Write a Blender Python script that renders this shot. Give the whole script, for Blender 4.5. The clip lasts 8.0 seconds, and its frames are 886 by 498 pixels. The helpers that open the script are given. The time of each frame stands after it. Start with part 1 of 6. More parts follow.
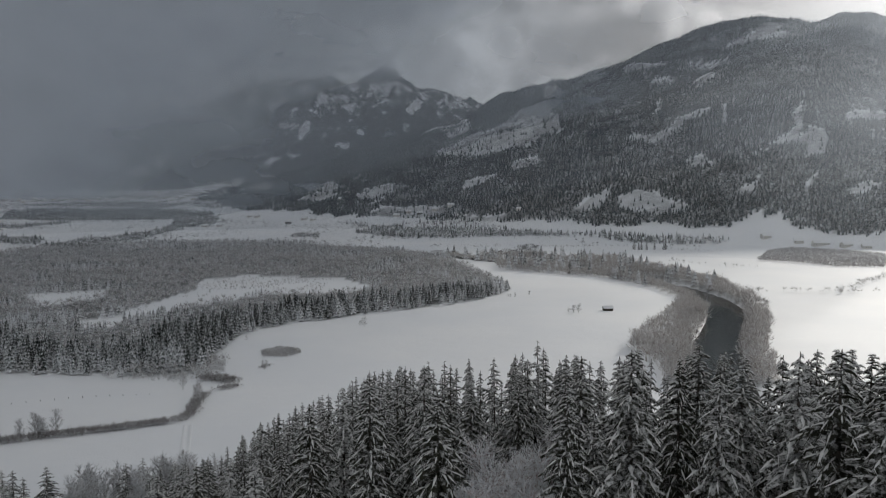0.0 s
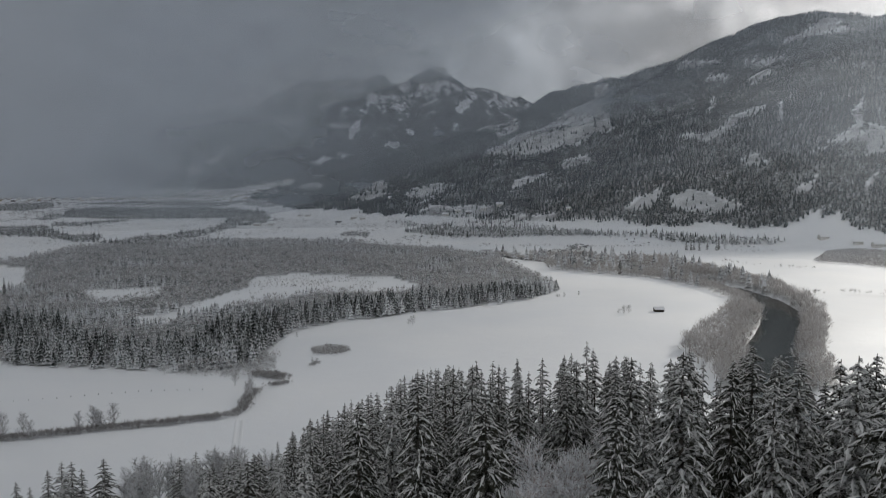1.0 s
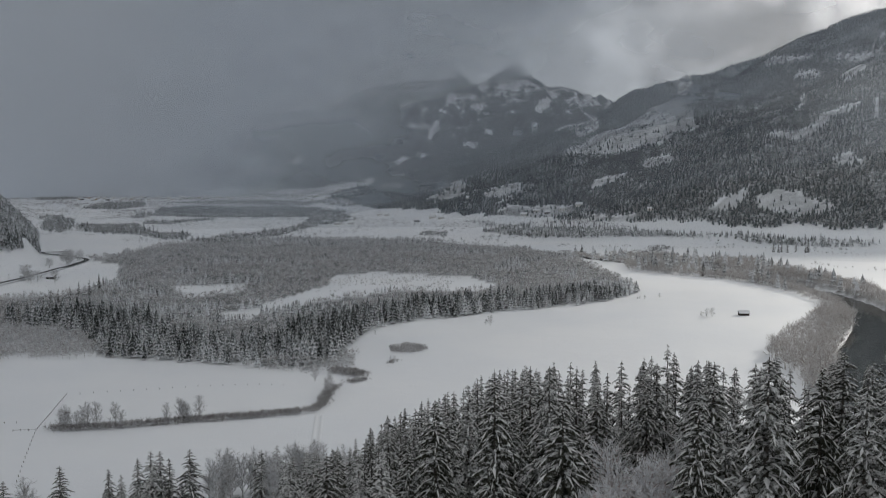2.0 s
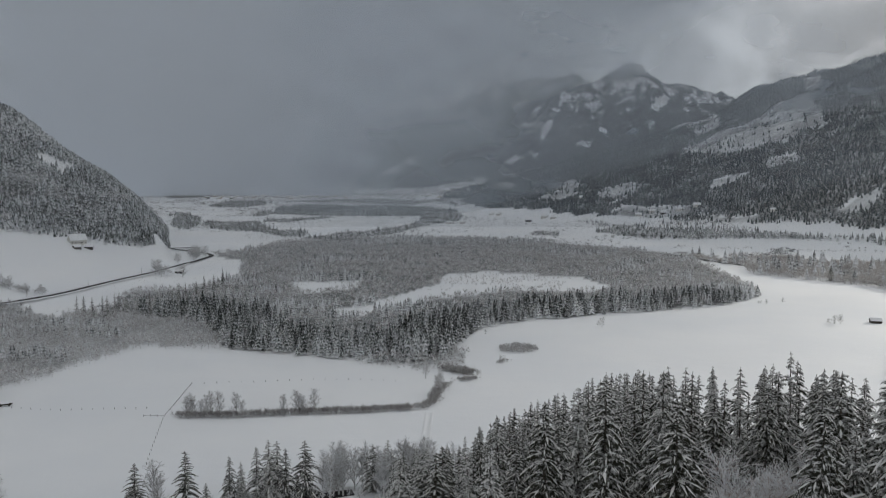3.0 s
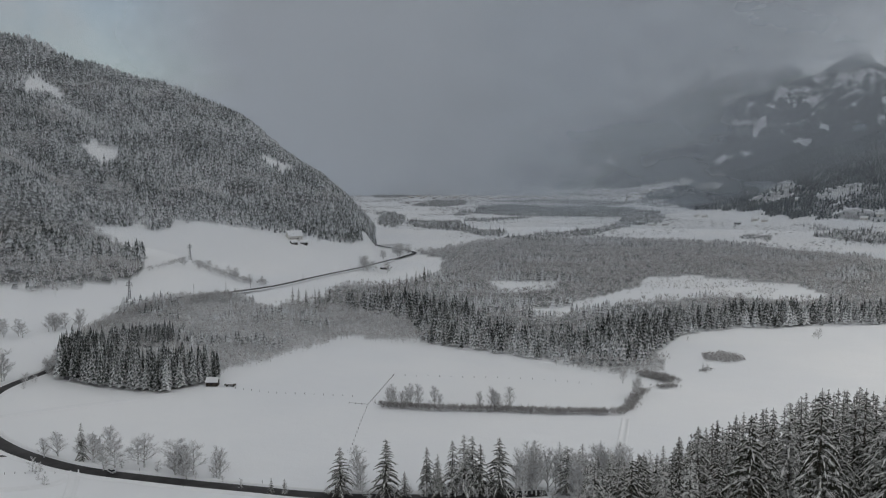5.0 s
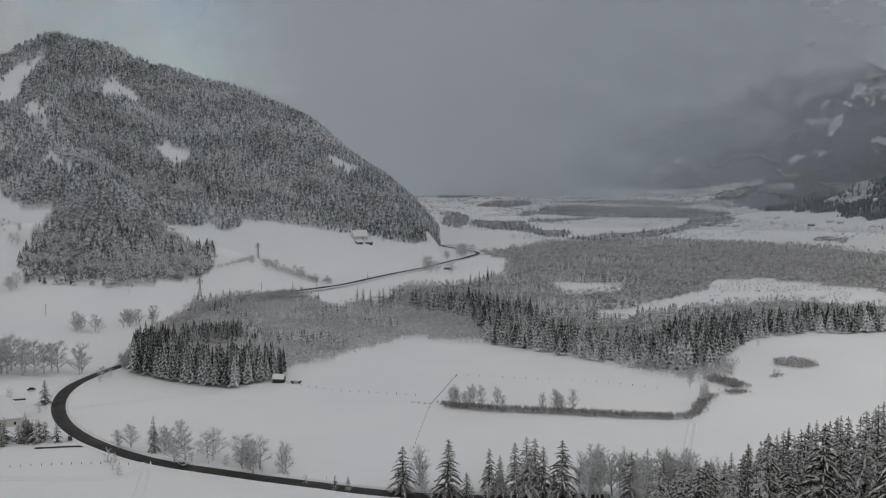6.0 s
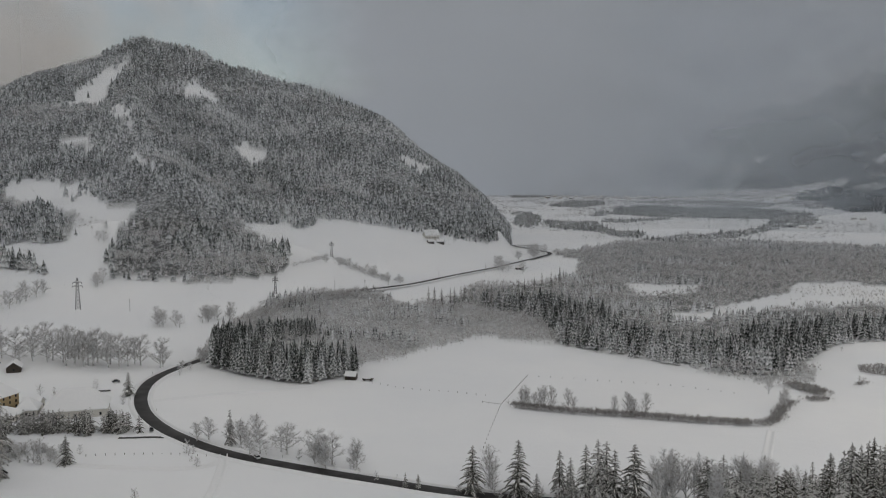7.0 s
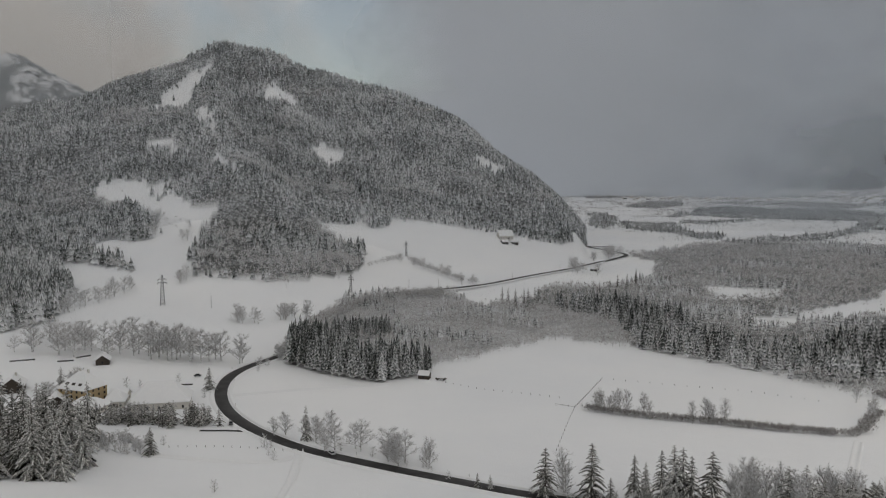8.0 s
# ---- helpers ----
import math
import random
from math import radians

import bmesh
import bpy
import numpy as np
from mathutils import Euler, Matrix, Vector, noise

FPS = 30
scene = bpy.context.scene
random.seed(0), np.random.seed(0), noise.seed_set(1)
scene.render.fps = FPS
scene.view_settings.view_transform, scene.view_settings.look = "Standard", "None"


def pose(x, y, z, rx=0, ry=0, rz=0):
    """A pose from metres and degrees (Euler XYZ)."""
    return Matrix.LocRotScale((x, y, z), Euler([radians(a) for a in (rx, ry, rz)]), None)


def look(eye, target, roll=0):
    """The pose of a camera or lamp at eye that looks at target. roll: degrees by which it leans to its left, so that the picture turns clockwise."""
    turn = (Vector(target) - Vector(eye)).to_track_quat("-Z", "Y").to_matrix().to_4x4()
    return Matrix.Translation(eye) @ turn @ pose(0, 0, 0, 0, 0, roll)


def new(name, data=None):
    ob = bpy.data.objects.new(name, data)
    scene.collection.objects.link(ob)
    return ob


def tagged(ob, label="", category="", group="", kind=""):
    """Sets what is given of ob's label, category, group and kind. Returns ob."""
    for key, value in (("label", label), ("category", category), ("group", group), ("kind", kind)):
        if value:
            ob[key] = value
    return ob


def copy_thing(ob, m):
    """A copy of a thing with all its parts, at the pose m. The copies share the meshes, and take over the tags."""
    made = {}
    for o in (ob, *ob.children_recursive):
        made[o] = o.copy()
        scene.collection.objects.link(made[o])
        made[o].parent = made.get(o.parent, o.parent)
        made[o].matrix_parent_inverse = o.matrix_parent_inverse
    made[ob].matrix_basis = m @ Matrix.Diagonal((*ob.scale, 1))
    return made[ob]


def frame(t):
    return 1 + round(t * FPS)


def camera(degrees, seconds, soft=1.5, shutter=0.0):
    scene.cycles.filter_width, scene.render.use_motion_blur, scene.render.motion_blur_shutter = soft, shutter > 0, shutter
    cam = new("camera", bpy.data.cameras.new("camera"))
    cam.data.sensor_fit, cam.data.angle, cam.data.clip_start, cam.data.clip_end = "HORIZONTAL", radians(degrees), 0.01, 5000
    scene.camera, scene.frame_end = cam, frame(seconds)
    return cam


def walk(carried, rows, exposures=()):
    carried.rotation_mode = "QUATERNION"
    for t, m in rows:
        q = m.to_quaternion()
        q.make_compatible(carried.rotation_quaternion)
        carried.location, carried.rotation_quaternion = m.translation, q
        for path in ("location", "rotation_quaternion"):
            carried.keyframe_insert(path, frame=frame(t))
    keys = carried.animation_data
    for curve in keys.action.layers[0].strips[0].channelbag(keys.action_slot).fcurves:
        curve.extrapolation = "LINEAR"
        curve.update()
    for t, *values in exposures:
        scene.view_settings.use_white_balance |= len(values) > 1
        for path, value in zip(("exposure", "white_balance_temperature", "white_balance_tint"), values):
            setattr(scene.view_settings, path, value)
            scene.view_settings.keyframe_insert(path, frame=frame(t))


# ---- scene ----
SKY_GAIN, SUN_POWER = 0.17, 4.3
EYE = 120.0
cam = camera(56.2, 8.0, soft=1.1)
# seconds, yaw, pitch, roll: the camera hovers over the hill and pans
TURNS = [
    (0.0, 0.0, -4.80, 0.0),
    (0.5, 1.678, -4.822, 0.0),
    (1.0, 3.38, -4.846, 0.0),
    (1.2, 4.08, -4.85, 0.0),
    (1.75, 7.1, -4.86, 0.0),
    (2.3, 10.95, -4.87, 0.0),
    (2.5, 12.681, -4.883, 0.0),
    (3.0, 16.468, -4.895, 0.0),
    (3.5, 20.271, -4.894, 0.0),
    (4.0, 23.835, -4.901, 0.0),
    (4.5, 27.66, -4.898, 0.0),
    (4.7, 28.78, -4.89, 0.0),
    (5.2, 31.0, -4.87, 0.0),
    (5.8, 33.758, -4.85, 0.0),
    (6.0, 34.544, -4.851, 0.0),
    (6.5, 37.155, -4.864, 0.0),
    (7.0, 39.488, -4.868, 0.0),
    (7.5, 42.111, -4.853, 0.0),
    (8.0, 44.608, -4.845, 0.0),
]
walk(cam, [(t, pose(0, 0, EYE, 90 + pitch, roll, yaw)) for t, yaw, pitch, roll in TURNS],
     exposures=[(0.0, -0.18, 6400, 9), (1.2, -0.03, 6400, 9), (3.5, 0.24, 6450, 8), (5.8, 0.29, 6600, 9), (8.0, 0.32, 6950, 10)])

# ---------------------------------------------------------------- light
SUN_AZ, SUN_EL = 38.0, 20.0          # degrees to the right of the first view, and up
world = bpy.data.worlds.new("winter_sky")
scene.world = world
world.use_nodes = True
wt = world.node_tree
wt.nodes.clear()


def wn(kind, **props):
    n = wt.nodes.new(kind)
    for k, v in props.items():
        if k == "inputs":
            for i, val in v.items():
                n.inputs[i].default_value = val
        elif k == "operation":
            n.operation = v
        elif k == "blend_type":
            n.blend_type = v
    return n


def wl(a, b):
    wt.links.new(a, b)


def wmath(op, a, b=None, clamp=False):
    n = wt.nodes.new("ShaderNodeMath")
    n.operation = op
    n.use_clamp = clamp
    for i, v in enumerate((a, b)):
        if v is None:
            continue
        if isinstance(v, (int, float)):
            n.inputs[i].default_value = v
        else:
            wl(v, n.inputs[i])
    return n.outputs[0]


def wmix(fac, a, b):
    n = wt.nodes.new("ShaderNodeMix")
    n.data_type = "RGBA"
    if isinstance(fac, (int, float)):
        n.inputs[0].default_value = fac
    else:
        wl(fac, n.inputs[0])
    for i, v in ((6, a), (7, b)):
        if isinstance(v, tuple):
            n.inputs[i].default_value = v
        else:
            wl(v, n.inputs[i])
    return n.outputs[2]


def wramp(v, lo, hi):
    n = wt.nodes.new("ShaderNodeMapRange")
    n.interpolation_type = "SMOOTHSTEP"
    wl(v, n.inputs[0])
    n.inputs[1].default_value = lo
    n.inputs[2].default_value = hi
    return n.outputs[0]


geo = wn("ShaderNodeTexCoord")
sep = wn("ShaderNodeSeparateXYZ")
wl(geo.outputs["Generated"], sep.inputs[0])
up = wmath("MAXIMUM", sep.outputs["Z"], 0.0)
sky = wn("ShaderNodeTexSky")
sky.sky_type = "NISHITA"
sky.sun_disc = False
sky.sun_elevation = radians(SUN_EL)
sky.sun_rotation = radians(SUN_AZ)
# overcast luminance, three times brighter overhead than at the horizon
over = wmath("ADD", wmath("MULTIPLY", up, SKY_GAIN * 2.0), SKY_GAIN)
# glow round the hidden sun
dot = wn("ShaderNodeVectorMath", operation="DOT_PRODUCT")
wl(geo.outputs["Generated"], dot.inputs[0])
dot.inputs[1].default_value = (math.sin(radians(SUN_AZ)) * math.cos(radians(SUN_EL)), math.cos(radians(SUN_AZ)) * math.cos(radians(SUN_EL)), math.sin(radians(SUN_EL)))
glow = wmath("POWER", wmath("MAXIMUM", dot.outputs["Value"], 0.0), 38.0)
cl1 = wn("ShaderNodeTexNoise", inputs={"Scale": 7.0, "Detail": 8.0, "Roughness": 0.55, "Distortion": 0.4})
cmap = wn("ShaderNodeMapping", inputs={"Scale": (1.0, 1.0, 1.4), "Location": (0.35, 0.1, 0.0)})
wl(geo.outputs["Generated"], cmap.inputs[0])
wl(cmap.outputs[0], cl1.inputs[0])
puff = wramp(cl1.outputs[0], 0.36, 0.66)
away = wramp(sep.outputs["X"], -0.42, -0.80)
nearsun = wramp(dot.outputs["Value"], 0.70, 0.97)
cl3 = wn("ShaderNodeTexNoise", inputs={"Scale": 3.2, "Detail": 6.0, "Roughness": 0.58, "Distortion": 0.5})
wl(cmap.outputs[0], cl3.inputs[0])
billow = wramp(cl3.outputs[0], 0.34, 0.66)
over = wmath("MULTIPLY", over, wmath("ADD", 1.0, wmath("MULTIPLY", wmath("SUBTRACT", billow, 0.5), 0.34)))
light = wmath("MULTIPLY", over, wmath("ADD", 1.0, wmath("MULTIPLY", wmath("MULTIPLY", wmath("SUBTRACT", puff, 0.12), nearsun), 1.3)))
# the cloud is thin and ragged over the saddle of the range
thin = wn("ShaderNodeVectorMath", operation="DOT_PRODUCT")
wl(geo.outputs["Generated"], thin.inputs[0])
thin.inputs[1].default_value = (math.sin(radians(7)) * math.cos(radians(8)), math.cos(radians(7)) * math.cos(radians(8)), math.sin(radians(8)))
ragged = wmath("MULTIPLY", wramp(thin.outputs["Value"], 0.960, 0.999), wmath("ADD", 0.55, wmath("MULTIPLY", puff, 1.15)))
light = wmath("MULTIPLY", light, wmath("ADD", 1.0, ragged))
light = wmath("ADD", wmath("MULTIPLY", light, wmath("ADD", 1.0, wmath("MULTIPLY", away, wmath("ADD", 0.32, wmath("MULTIPLY", billow, 0.45))))), wmath("MULTIPLY", glow, 4.6))
tintmap = wmix(wmath("MAXIMUM", nearsun, away), (0.93, 1.0, 1.09, 1.0), (1.04, 1.0, 0.97, 1.0))
cloud = wn("ShaderNodeVectorMath", operation="SCALE")
wl(tintmap, cloud.inputs[0])
wl(light, cloud.inputs[3])
blue = wn("ShaderNodeVectorMath", operation="SCALE")
wl(sky.outputs[0], blue.inputs[0])
blue.inputs[3].default_value = 0.09
# a break in the cloud away from the sun
cl2 = wn("ShaderNodeTexNoise", inputs={"Scale": 5.0, "Detail": 5.0, "Roughness": 0.55})
wl(geo.outputs["Generated"], cl2.inputs[0])
hole = wn("ShaderNodeVectorMath", operation="DOT_PRODUCT")
wl(geo.outputs["Generated"], hole.inputs[0])
hole.inputs[1].default_value = (-math.sin(radians(50)) * math.cos(radians(15)), math.cos(radians(50)) * math.cos(radians(15)), math.sin(radians(15)))
gap = wmath("MULTIPLY", wramp(wmath("ADD", hole.outputs["Value"], wmath("MULTIPLY", wmath("SUBTRACT", cl2.outputs[0], 0.5), 0.11)), 0.955, 1.0), 0.75)
bg = wn("ShaderNodeBackground")
wl(wmix(gap, cloud.outputs[0], blue.outputs[0]), bg.inputs[0])
bg.inputs[1].default_value = 1.0
wo = wn("ShaderNodeOutputWorld")
wl(bg.outputs[0], wo.inputs[0])

sun = new("sun", bpy.data.lights.new("sun", "SUN"))
sun.data.energy = SUN_POWER
sun.data.angle = radians(3.5)
sun.data.color = (1.0, 0.94, 0.85)
sun.matrix_world = look((0, 0, 500), (-math.sin(radians(SUN_AZ)) * math.cos(radians(SUN_EL)), -math.cos(radians(SUN_AZ)) * math.cos(radians(SUN_EL)), 500 - math.sin(radians(SUN_EL))))


# ---------------------------------------------------------------- materials
class Mat:
    """A small builder for node materials."""

    def __init__(self, name, rough=0.8, spec=0.3):
        self.m = bpy.data.materials.new(name)
        self.m.use_nodes = True
        self.t = self.m.node_tree
        self.b = self.t.nodes["Principled BSDF"]
        self.b.inputs["Roughness"].default_value = rough
        self.b.inputs["Specular IOR Level"].default_value = spec
        self.co = None

    def n(self, kind, **inp):
        nd = self.t.nodes.new(kind)
        for k, v in inp.items():
            nd.inputs[k.replace("_", " ")].default_value = v
        return nd

    def put(self, v, sock):
        if isinstance(v, (int, float, tuple)):
            sock.default_value = v
        else:
            self.t.links.new(v, sock)

    def pos(self, scale=(1, 1, 1)):
        g = self.n("ShaderNodeNewGeometry")
        mp = self.n("ShaderNodeMapping")
        mp.inputs["Scale"].default_value = scale
        self.t.links.new(g.outputs["Position"], mp.inputs[0])
        return mp.outputs[0]

    def noise(self, vec, scale, detail=3.0, rough=0.55):
        nd = self.n("ShaderNodeTexNoise", Scale=scale, Detail=detail, Roughness=rough)
        self.t.links.new(vec, nd.inputs[0])
        return nd.outputs[0]

    def ramp(self, v, lo, hi):
        nd = self.n("ShaderNodeMapRange")
        nd.interpolation_type = "SMOOTHSTEP"
        self.t.links.new(v, nd.inputs[0])
        nd.inputs[1].default_value = lo
        nd.inputs[2].default_value = hi
        return nd.outputs[0]

    def math(self, op, a, b, clamp=False):
        nd = self.n("ShaderNodeMath")
        nd.operation = op
        nd.use_clamp = clamp
        self.put(a, nd.inputs[0])
        self.put(b, nd.inputs[1])
        return nd.outputs[0]

    def mix(self, fac, a, b):
        nd = self.n("ShaderNodeMix")
        nd.data_type = "RGBA"
        self.put(fac, nd.inputs[0])
        self.put(a if not isinstance(a, tuple) else (*a, 1.0)[:4], nd.inputs[6])
        self.put(b if not isinstance(b, tuple) else (*b, 1.0)[:4], nd.inputs[7])
        return nd.outputs[2]

    def color(self, v):
        self.put(v if not isinstance(v, tuple) else (*v, 1.0)[:4], self.b.inputs["Base Color"])
        return self

    def bump(self, h, strength=0.3, dist=0.1):
        nd = self.n("ShaderNodeBump", Strength=strength, Distance=dist)
        self.t.links.new(h, nd.inputs["Height"])
        self.t.links.new(nd.outputs[0], self.b.inputs["Normal"])
        return self

    def normal_z(self):
        g = self.n("ShaderNodeNewGeometry")
        s = self.n("ShaderNodeSeparateXYZ")
        self.t.links.new(g.outputs["Normal"], s.inputs[0])
        return s.outputs["Z"]

    def attr(self, name):
        nd = self.n("ShaderNodeAttribute")
        nd.attribute_name = name
        return nd.outputs["Fac"]

    def random(self):
        return self.n("ShaderNodeObjectInfo").outputs["Random"]


SNOW = (0.80, 0.81, 0.83)


def snow_material():
    m = Mat("snow", 0.75, 0.25)
    big = m.noise(m.pos(), 0.006, 5.0)
    mid = m.noise(m.pos((1, 1, 1)), 0.08, 5.0)
    fine = m.noise(m.pos(), 1.2, 4.0)
    base = m.mix(m.ramp(big, 0.3, 0.7), (0.77, 0.785, 0.81), (0.83, 0.835, 0.845))
    # stubble and rough grass showing through in places
    grass = m.math("MULTIPLY", m.ramp(m.noise(m.pos(), 0.35, 6.0, 0.7), 0.60, 0.78), m.ramp(m.noise(m.pos(), 0.012, 3.0), 0.52, 0.68))
    base = m.mix(m.math("MULTIPLY", grass, 0.35), base, (0.34, 0.32, 0.29))
    # undergrowth, dead stems and litter on the floor of the woods, with the trees' shade painted in
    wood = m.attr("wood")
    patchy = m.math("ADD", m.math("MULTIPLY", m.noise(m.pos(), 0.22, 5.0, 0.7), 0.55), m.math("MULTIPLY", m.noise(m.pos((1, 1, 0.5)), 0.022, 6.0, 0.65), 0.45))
    litter_shade = m.mix(m.ramp(patchy, 0.44, 0.64), (0.07, 0.072, 0.07), (0.50, 0.51, 0.52))
    base = m.mix(wood, base, litter_shade)
    rock = m.attr("rock")
    fr = m.math("ADD", m.noise(m.pos((1, 1, 0.55)), 0.016, 9.0, 0.70), m.math("MULTIPLY", m.math("SUBTRACT", rock, 0.88), 0.25))
    crag = m.mix(m.ramp(fr, 0.49, 0.60), m.mix(m.noise(m.pos(), 0.03, 4.0), (0.035, 0.042, 0.048), (0.085, 0.09, 0.095)), (0.64, 0.65, 0.67))
    base = m.mix(m.ramp(rock, 0.0, 0.1), base, crag)
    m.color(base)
    h = m.math("ADD", m.math("MULTIPLY", mid, 3.0), fine)
    m.bump(h, 0.25, 0.6)
    return m.m


def conifer_material(name, needle, lo, hi, freq, bias=0.12, vary=0.14, patch=0.16):
    """Needles with the shade between tiers painted in, and snow lying on the outer ends of the boughs, more on some
    trees than on others.
    """
    m = Mat(name, 0.85, 0.15)
    f = m.math("MULTIPLY", m.noise(m.pos(), freq, 4.0, 0.7), 0.9)
    f = m.math("ADD", f, m.math("MULTIPLY", m.attr("tip"), 0.50))
    f = m.math("ADD", f, m.math("MULTIPLY", m.normal_z(), bias))
    f = m.math("ADD", f, m.math("MULTIPLY", m.math("SUBTRACT", m.attr("tree"), 0.5), vary))
    f = m.math("ADD", f, m.math("MULTIPLY", m.math("SUBTRACT", m.noise(m.pos(), 0.012, 5.0, 0.65), 0.5), patch))
    green = m.mix(m.attr("tree"), needle, tuple(c * 1.9 for c in needle))
    m.color(m.mix(m.ramp(f, lo, hi), green, SNOW))
    return m.m


def twig_material(name, bark, frost, lo=0.35, hi=0.65, freq=0.9):
    m = Mat(name, 0.9, 0.15)
    v = m.noise(m.pos(), freq, 4.0, 0.7)
    f = m.math("ADD", v, m.math("MULTIPLY", m.normal_z(), 0.12))
    m.color(m.mix(m.math("MULTIPLY", m.ramp(f, lo, hi), frost), m.mix(m.noise(m.pos(), 0.03, 3.0), bark, tuple(c * 1.5 for c in bark)), SNOW))
    return m.m


M_SNOW = snow_material()
M_FAR = conifer_material("spruce_far", (0.022, 0.030, 0.031), 0.86, 1.40, 0.20, 0.10, 0.30, 0.95)
M_MID = conifer_material("spruce_frosted", (0.046, 0.050, 0.046), 0.55, 0.98, 0.55, 0.12, 0.2, 0.3)
M_EDGE = conifer_material("spruce_edge", (0.024, 0.029, 0.025), 0.69, 1.06, 0.7, 0.12, 0.16)
M_STAND = conifer_material("spruce_stand", (0.022, 0.027, 0.023), 0.72, 1.12, 0.9, 0.12)
M_SLOPE = conifer_material("spruce_slope_frosted", (0.040, 0.046, 0.041), 0.61, 1.10, 0.30, 0.12, 0.2, 0.60)
M_TWIG = twig_material("frosted_twigs", (0.20, 0.182, 0.165), 0.85, 0.28, 0.60)
M_ALDER = twig_material("alder_twigs", (0.26, 0.232, 0.21), 0.70, 0.34, 0.64)
M_GROVE = twig_material("grove_twigs", (0.11, 0.11, 0.105), 0.55, 0.38, 0.70)
M_BRUSH = twig_material("brushwood", (0.23, 0.21, 0.195), 0.88, 0.34, 0.60)


# ---------------------------------------------------------------- the lie of the land
_tab = np.random.RandomState(5).rand(256, 256)


def vnoise(x, y):
    xi, yi = np.floor(x).astype(int), np.floor(y).astype(int)
    fx, fy = x - xi, y - yi
    fx, fy = fx * fx * (3 - 2 * fx), fy * fy * (3 - 2 * fy)
    a, b = _tab[xi & 255, yi & 255], _tab[(xi + 1) & 255, yi & 255]
    c, d = _tab[xi & 255, (yi + 1) & 255], _tab[(xi + 1) & 255, (yi + 1) & 255]
    return (a + (b - a) * fx) * (1 - fy) + (c + (d - c) * fx) * fy


def fbm(x, y, size, octaves=4, gain=0.5):
    out, amp, tot = 0.0, 1.0, 0.0
    for i in range(octaves):
        out = out + amp * (vnoise(x / size + 17.3 * i, y / size - 9.1 * i) - 0.5)
        tot += amp
        amp *= gain
        size /= 2.1
    return out / tot * 2


def inside(x, y, poly):
    hit = np.zeros(np.shape(x), bool)
    n = len(poly)
    for i in range(n):
        (x0, y0), (x1, y1) = poly[i], poly[(i + 1) % n]
        if y0 == y1:
            continue
        cross = ((y0 > y) != (y1 > y)) & (x < (x1 - x0) * (y - y0) / (y1 - y0) + x0)
        hit ^= cross
    return hit


def line_distance(x, y, pts):
    best = np.full(np.shape(x), 1e9)
    for (x0, y0), (x1, y1) in zip(pts, pts[1:]):
        dx, dy = x1 - x0, y1 - y0
        u = np.clip(((x - x0) * dx + (y - y0) * dy) / (dx * dx + dy * dy), 0, 1)
        best = np.minimum(best, np.hypot(x - x0 - u * dx, y - y0 - u * dy))
    return best


def smooth(v, lo, hi):
    u = np.clip((v - lo) / (hi - lo), 0, 1)
    return u * u * (3 - 2 * u)


# crest lines: x, y, height and the breadth of the flank
CREST_A = [(-895, 1284, 60, 90), (-919, 1274, 115, 130), (-949, 1260, 140, 200), (-1000, 1235, 165, 300), (-1046, 1204, 195, 403), (-1106, 1165, 220, 506), (-1185, 1124, 260, 573), (-1262, 1078, 295, 641), (-1350, 1018, 326, 717), (-1435, 950, 355, 791), (-1505, 887, 358, 760), (-1561, 813, 326, 700), (-1613, 735, 185, 560), (-1650, 650, 245, 600), (-1720, 480, 215, 650), (-1750, 200, 270, 900), (-1700, -300, 250, 900)]
SPUR_A = [(-1505, 887, 347, 420), (-1230, 720, 240, 380), (-1000, 610, 130, 330), (-800, 530, 45, 240)]
CREST_R = [(-860, 3690, 20, 300), (-500, 3640, 170, 700), (0, 3600, 320, 1150), (431, 3272, 470, 1330), (828, 3091, 600, 1400), (1161, 2874, 672, 1450), (1300, 2760, 655, 1450), (1430, 2620, 560, 1400), (1900, 2100, 360, 1100), (2500, 1000, 260, 900)]
SPUR_R = [(431, 3272, 430, 700), (330, 2900, 270, 620), (200, 2550, 110, 480), (110, 2300, 20, 300)]
CREST_C = [(500, 4750, 420, 900), (150, 4640, 520, 900), (-190, 4600, 560, 700), (-262, 4590, 618, 620), (-375, 4580, 626, 620), (-440, 4570, 600, 640), (-520, 4560, 570, 700), (-620, 4540, 640, 800), (-1000, 4480, 560, 700), (-1500, 4400, 430, 640), (-2000, 4250, 330, 560), (-2450, 4020, 220, 480), (-2900, 3720, 130, 400)]
CREST_D = [(-2700, 3500, 120, 380), (-2400, 3950, 120, 450)]
CREST_E = [(-3600, 1950, 280, 900), (-3720, 1650, 430, 900), (-3850, 1330, 575, 1100), (-3950, 1130, 570, 1100), (-4000, 850, 660, 1100)]
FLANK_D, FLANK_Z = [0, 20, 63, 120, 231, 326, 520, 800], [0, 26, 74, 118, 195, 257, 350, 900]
HILL = (80.0, -20.0, 85.0, 330.0)


def crest(x, y, pts, power):
    best = np.zeros(np.shape(x))
    for (x0, y0, z0, w0), (x1, y1, z1, w1) in zip(pts, pts[1:]):
        dx, dy = x1 - x0, y1 - y0
        u = np.clip(((x - x0) * dx + (y - y0) * dy) / (dx * dx + dy * dy), 0, 1)
        d = np.hypot(x - x0 - u * dx, y - y0 - u * dy)
        z, w = z0 + u * (z1 - z0), w0 + u * (w1 - w0)
        best = np.maximum(best, z * np.clip(1 - d / w, 0, 1) ** power)
    return best


RIVER = [(120, 300), (150, 420), (182, 541), (207, 619), (243, 705), (268, 780), (276, 850), (268, 938), (235, 1021), (171, 1157), (80, 1240), (-60, 1420), (-260, 1500)]


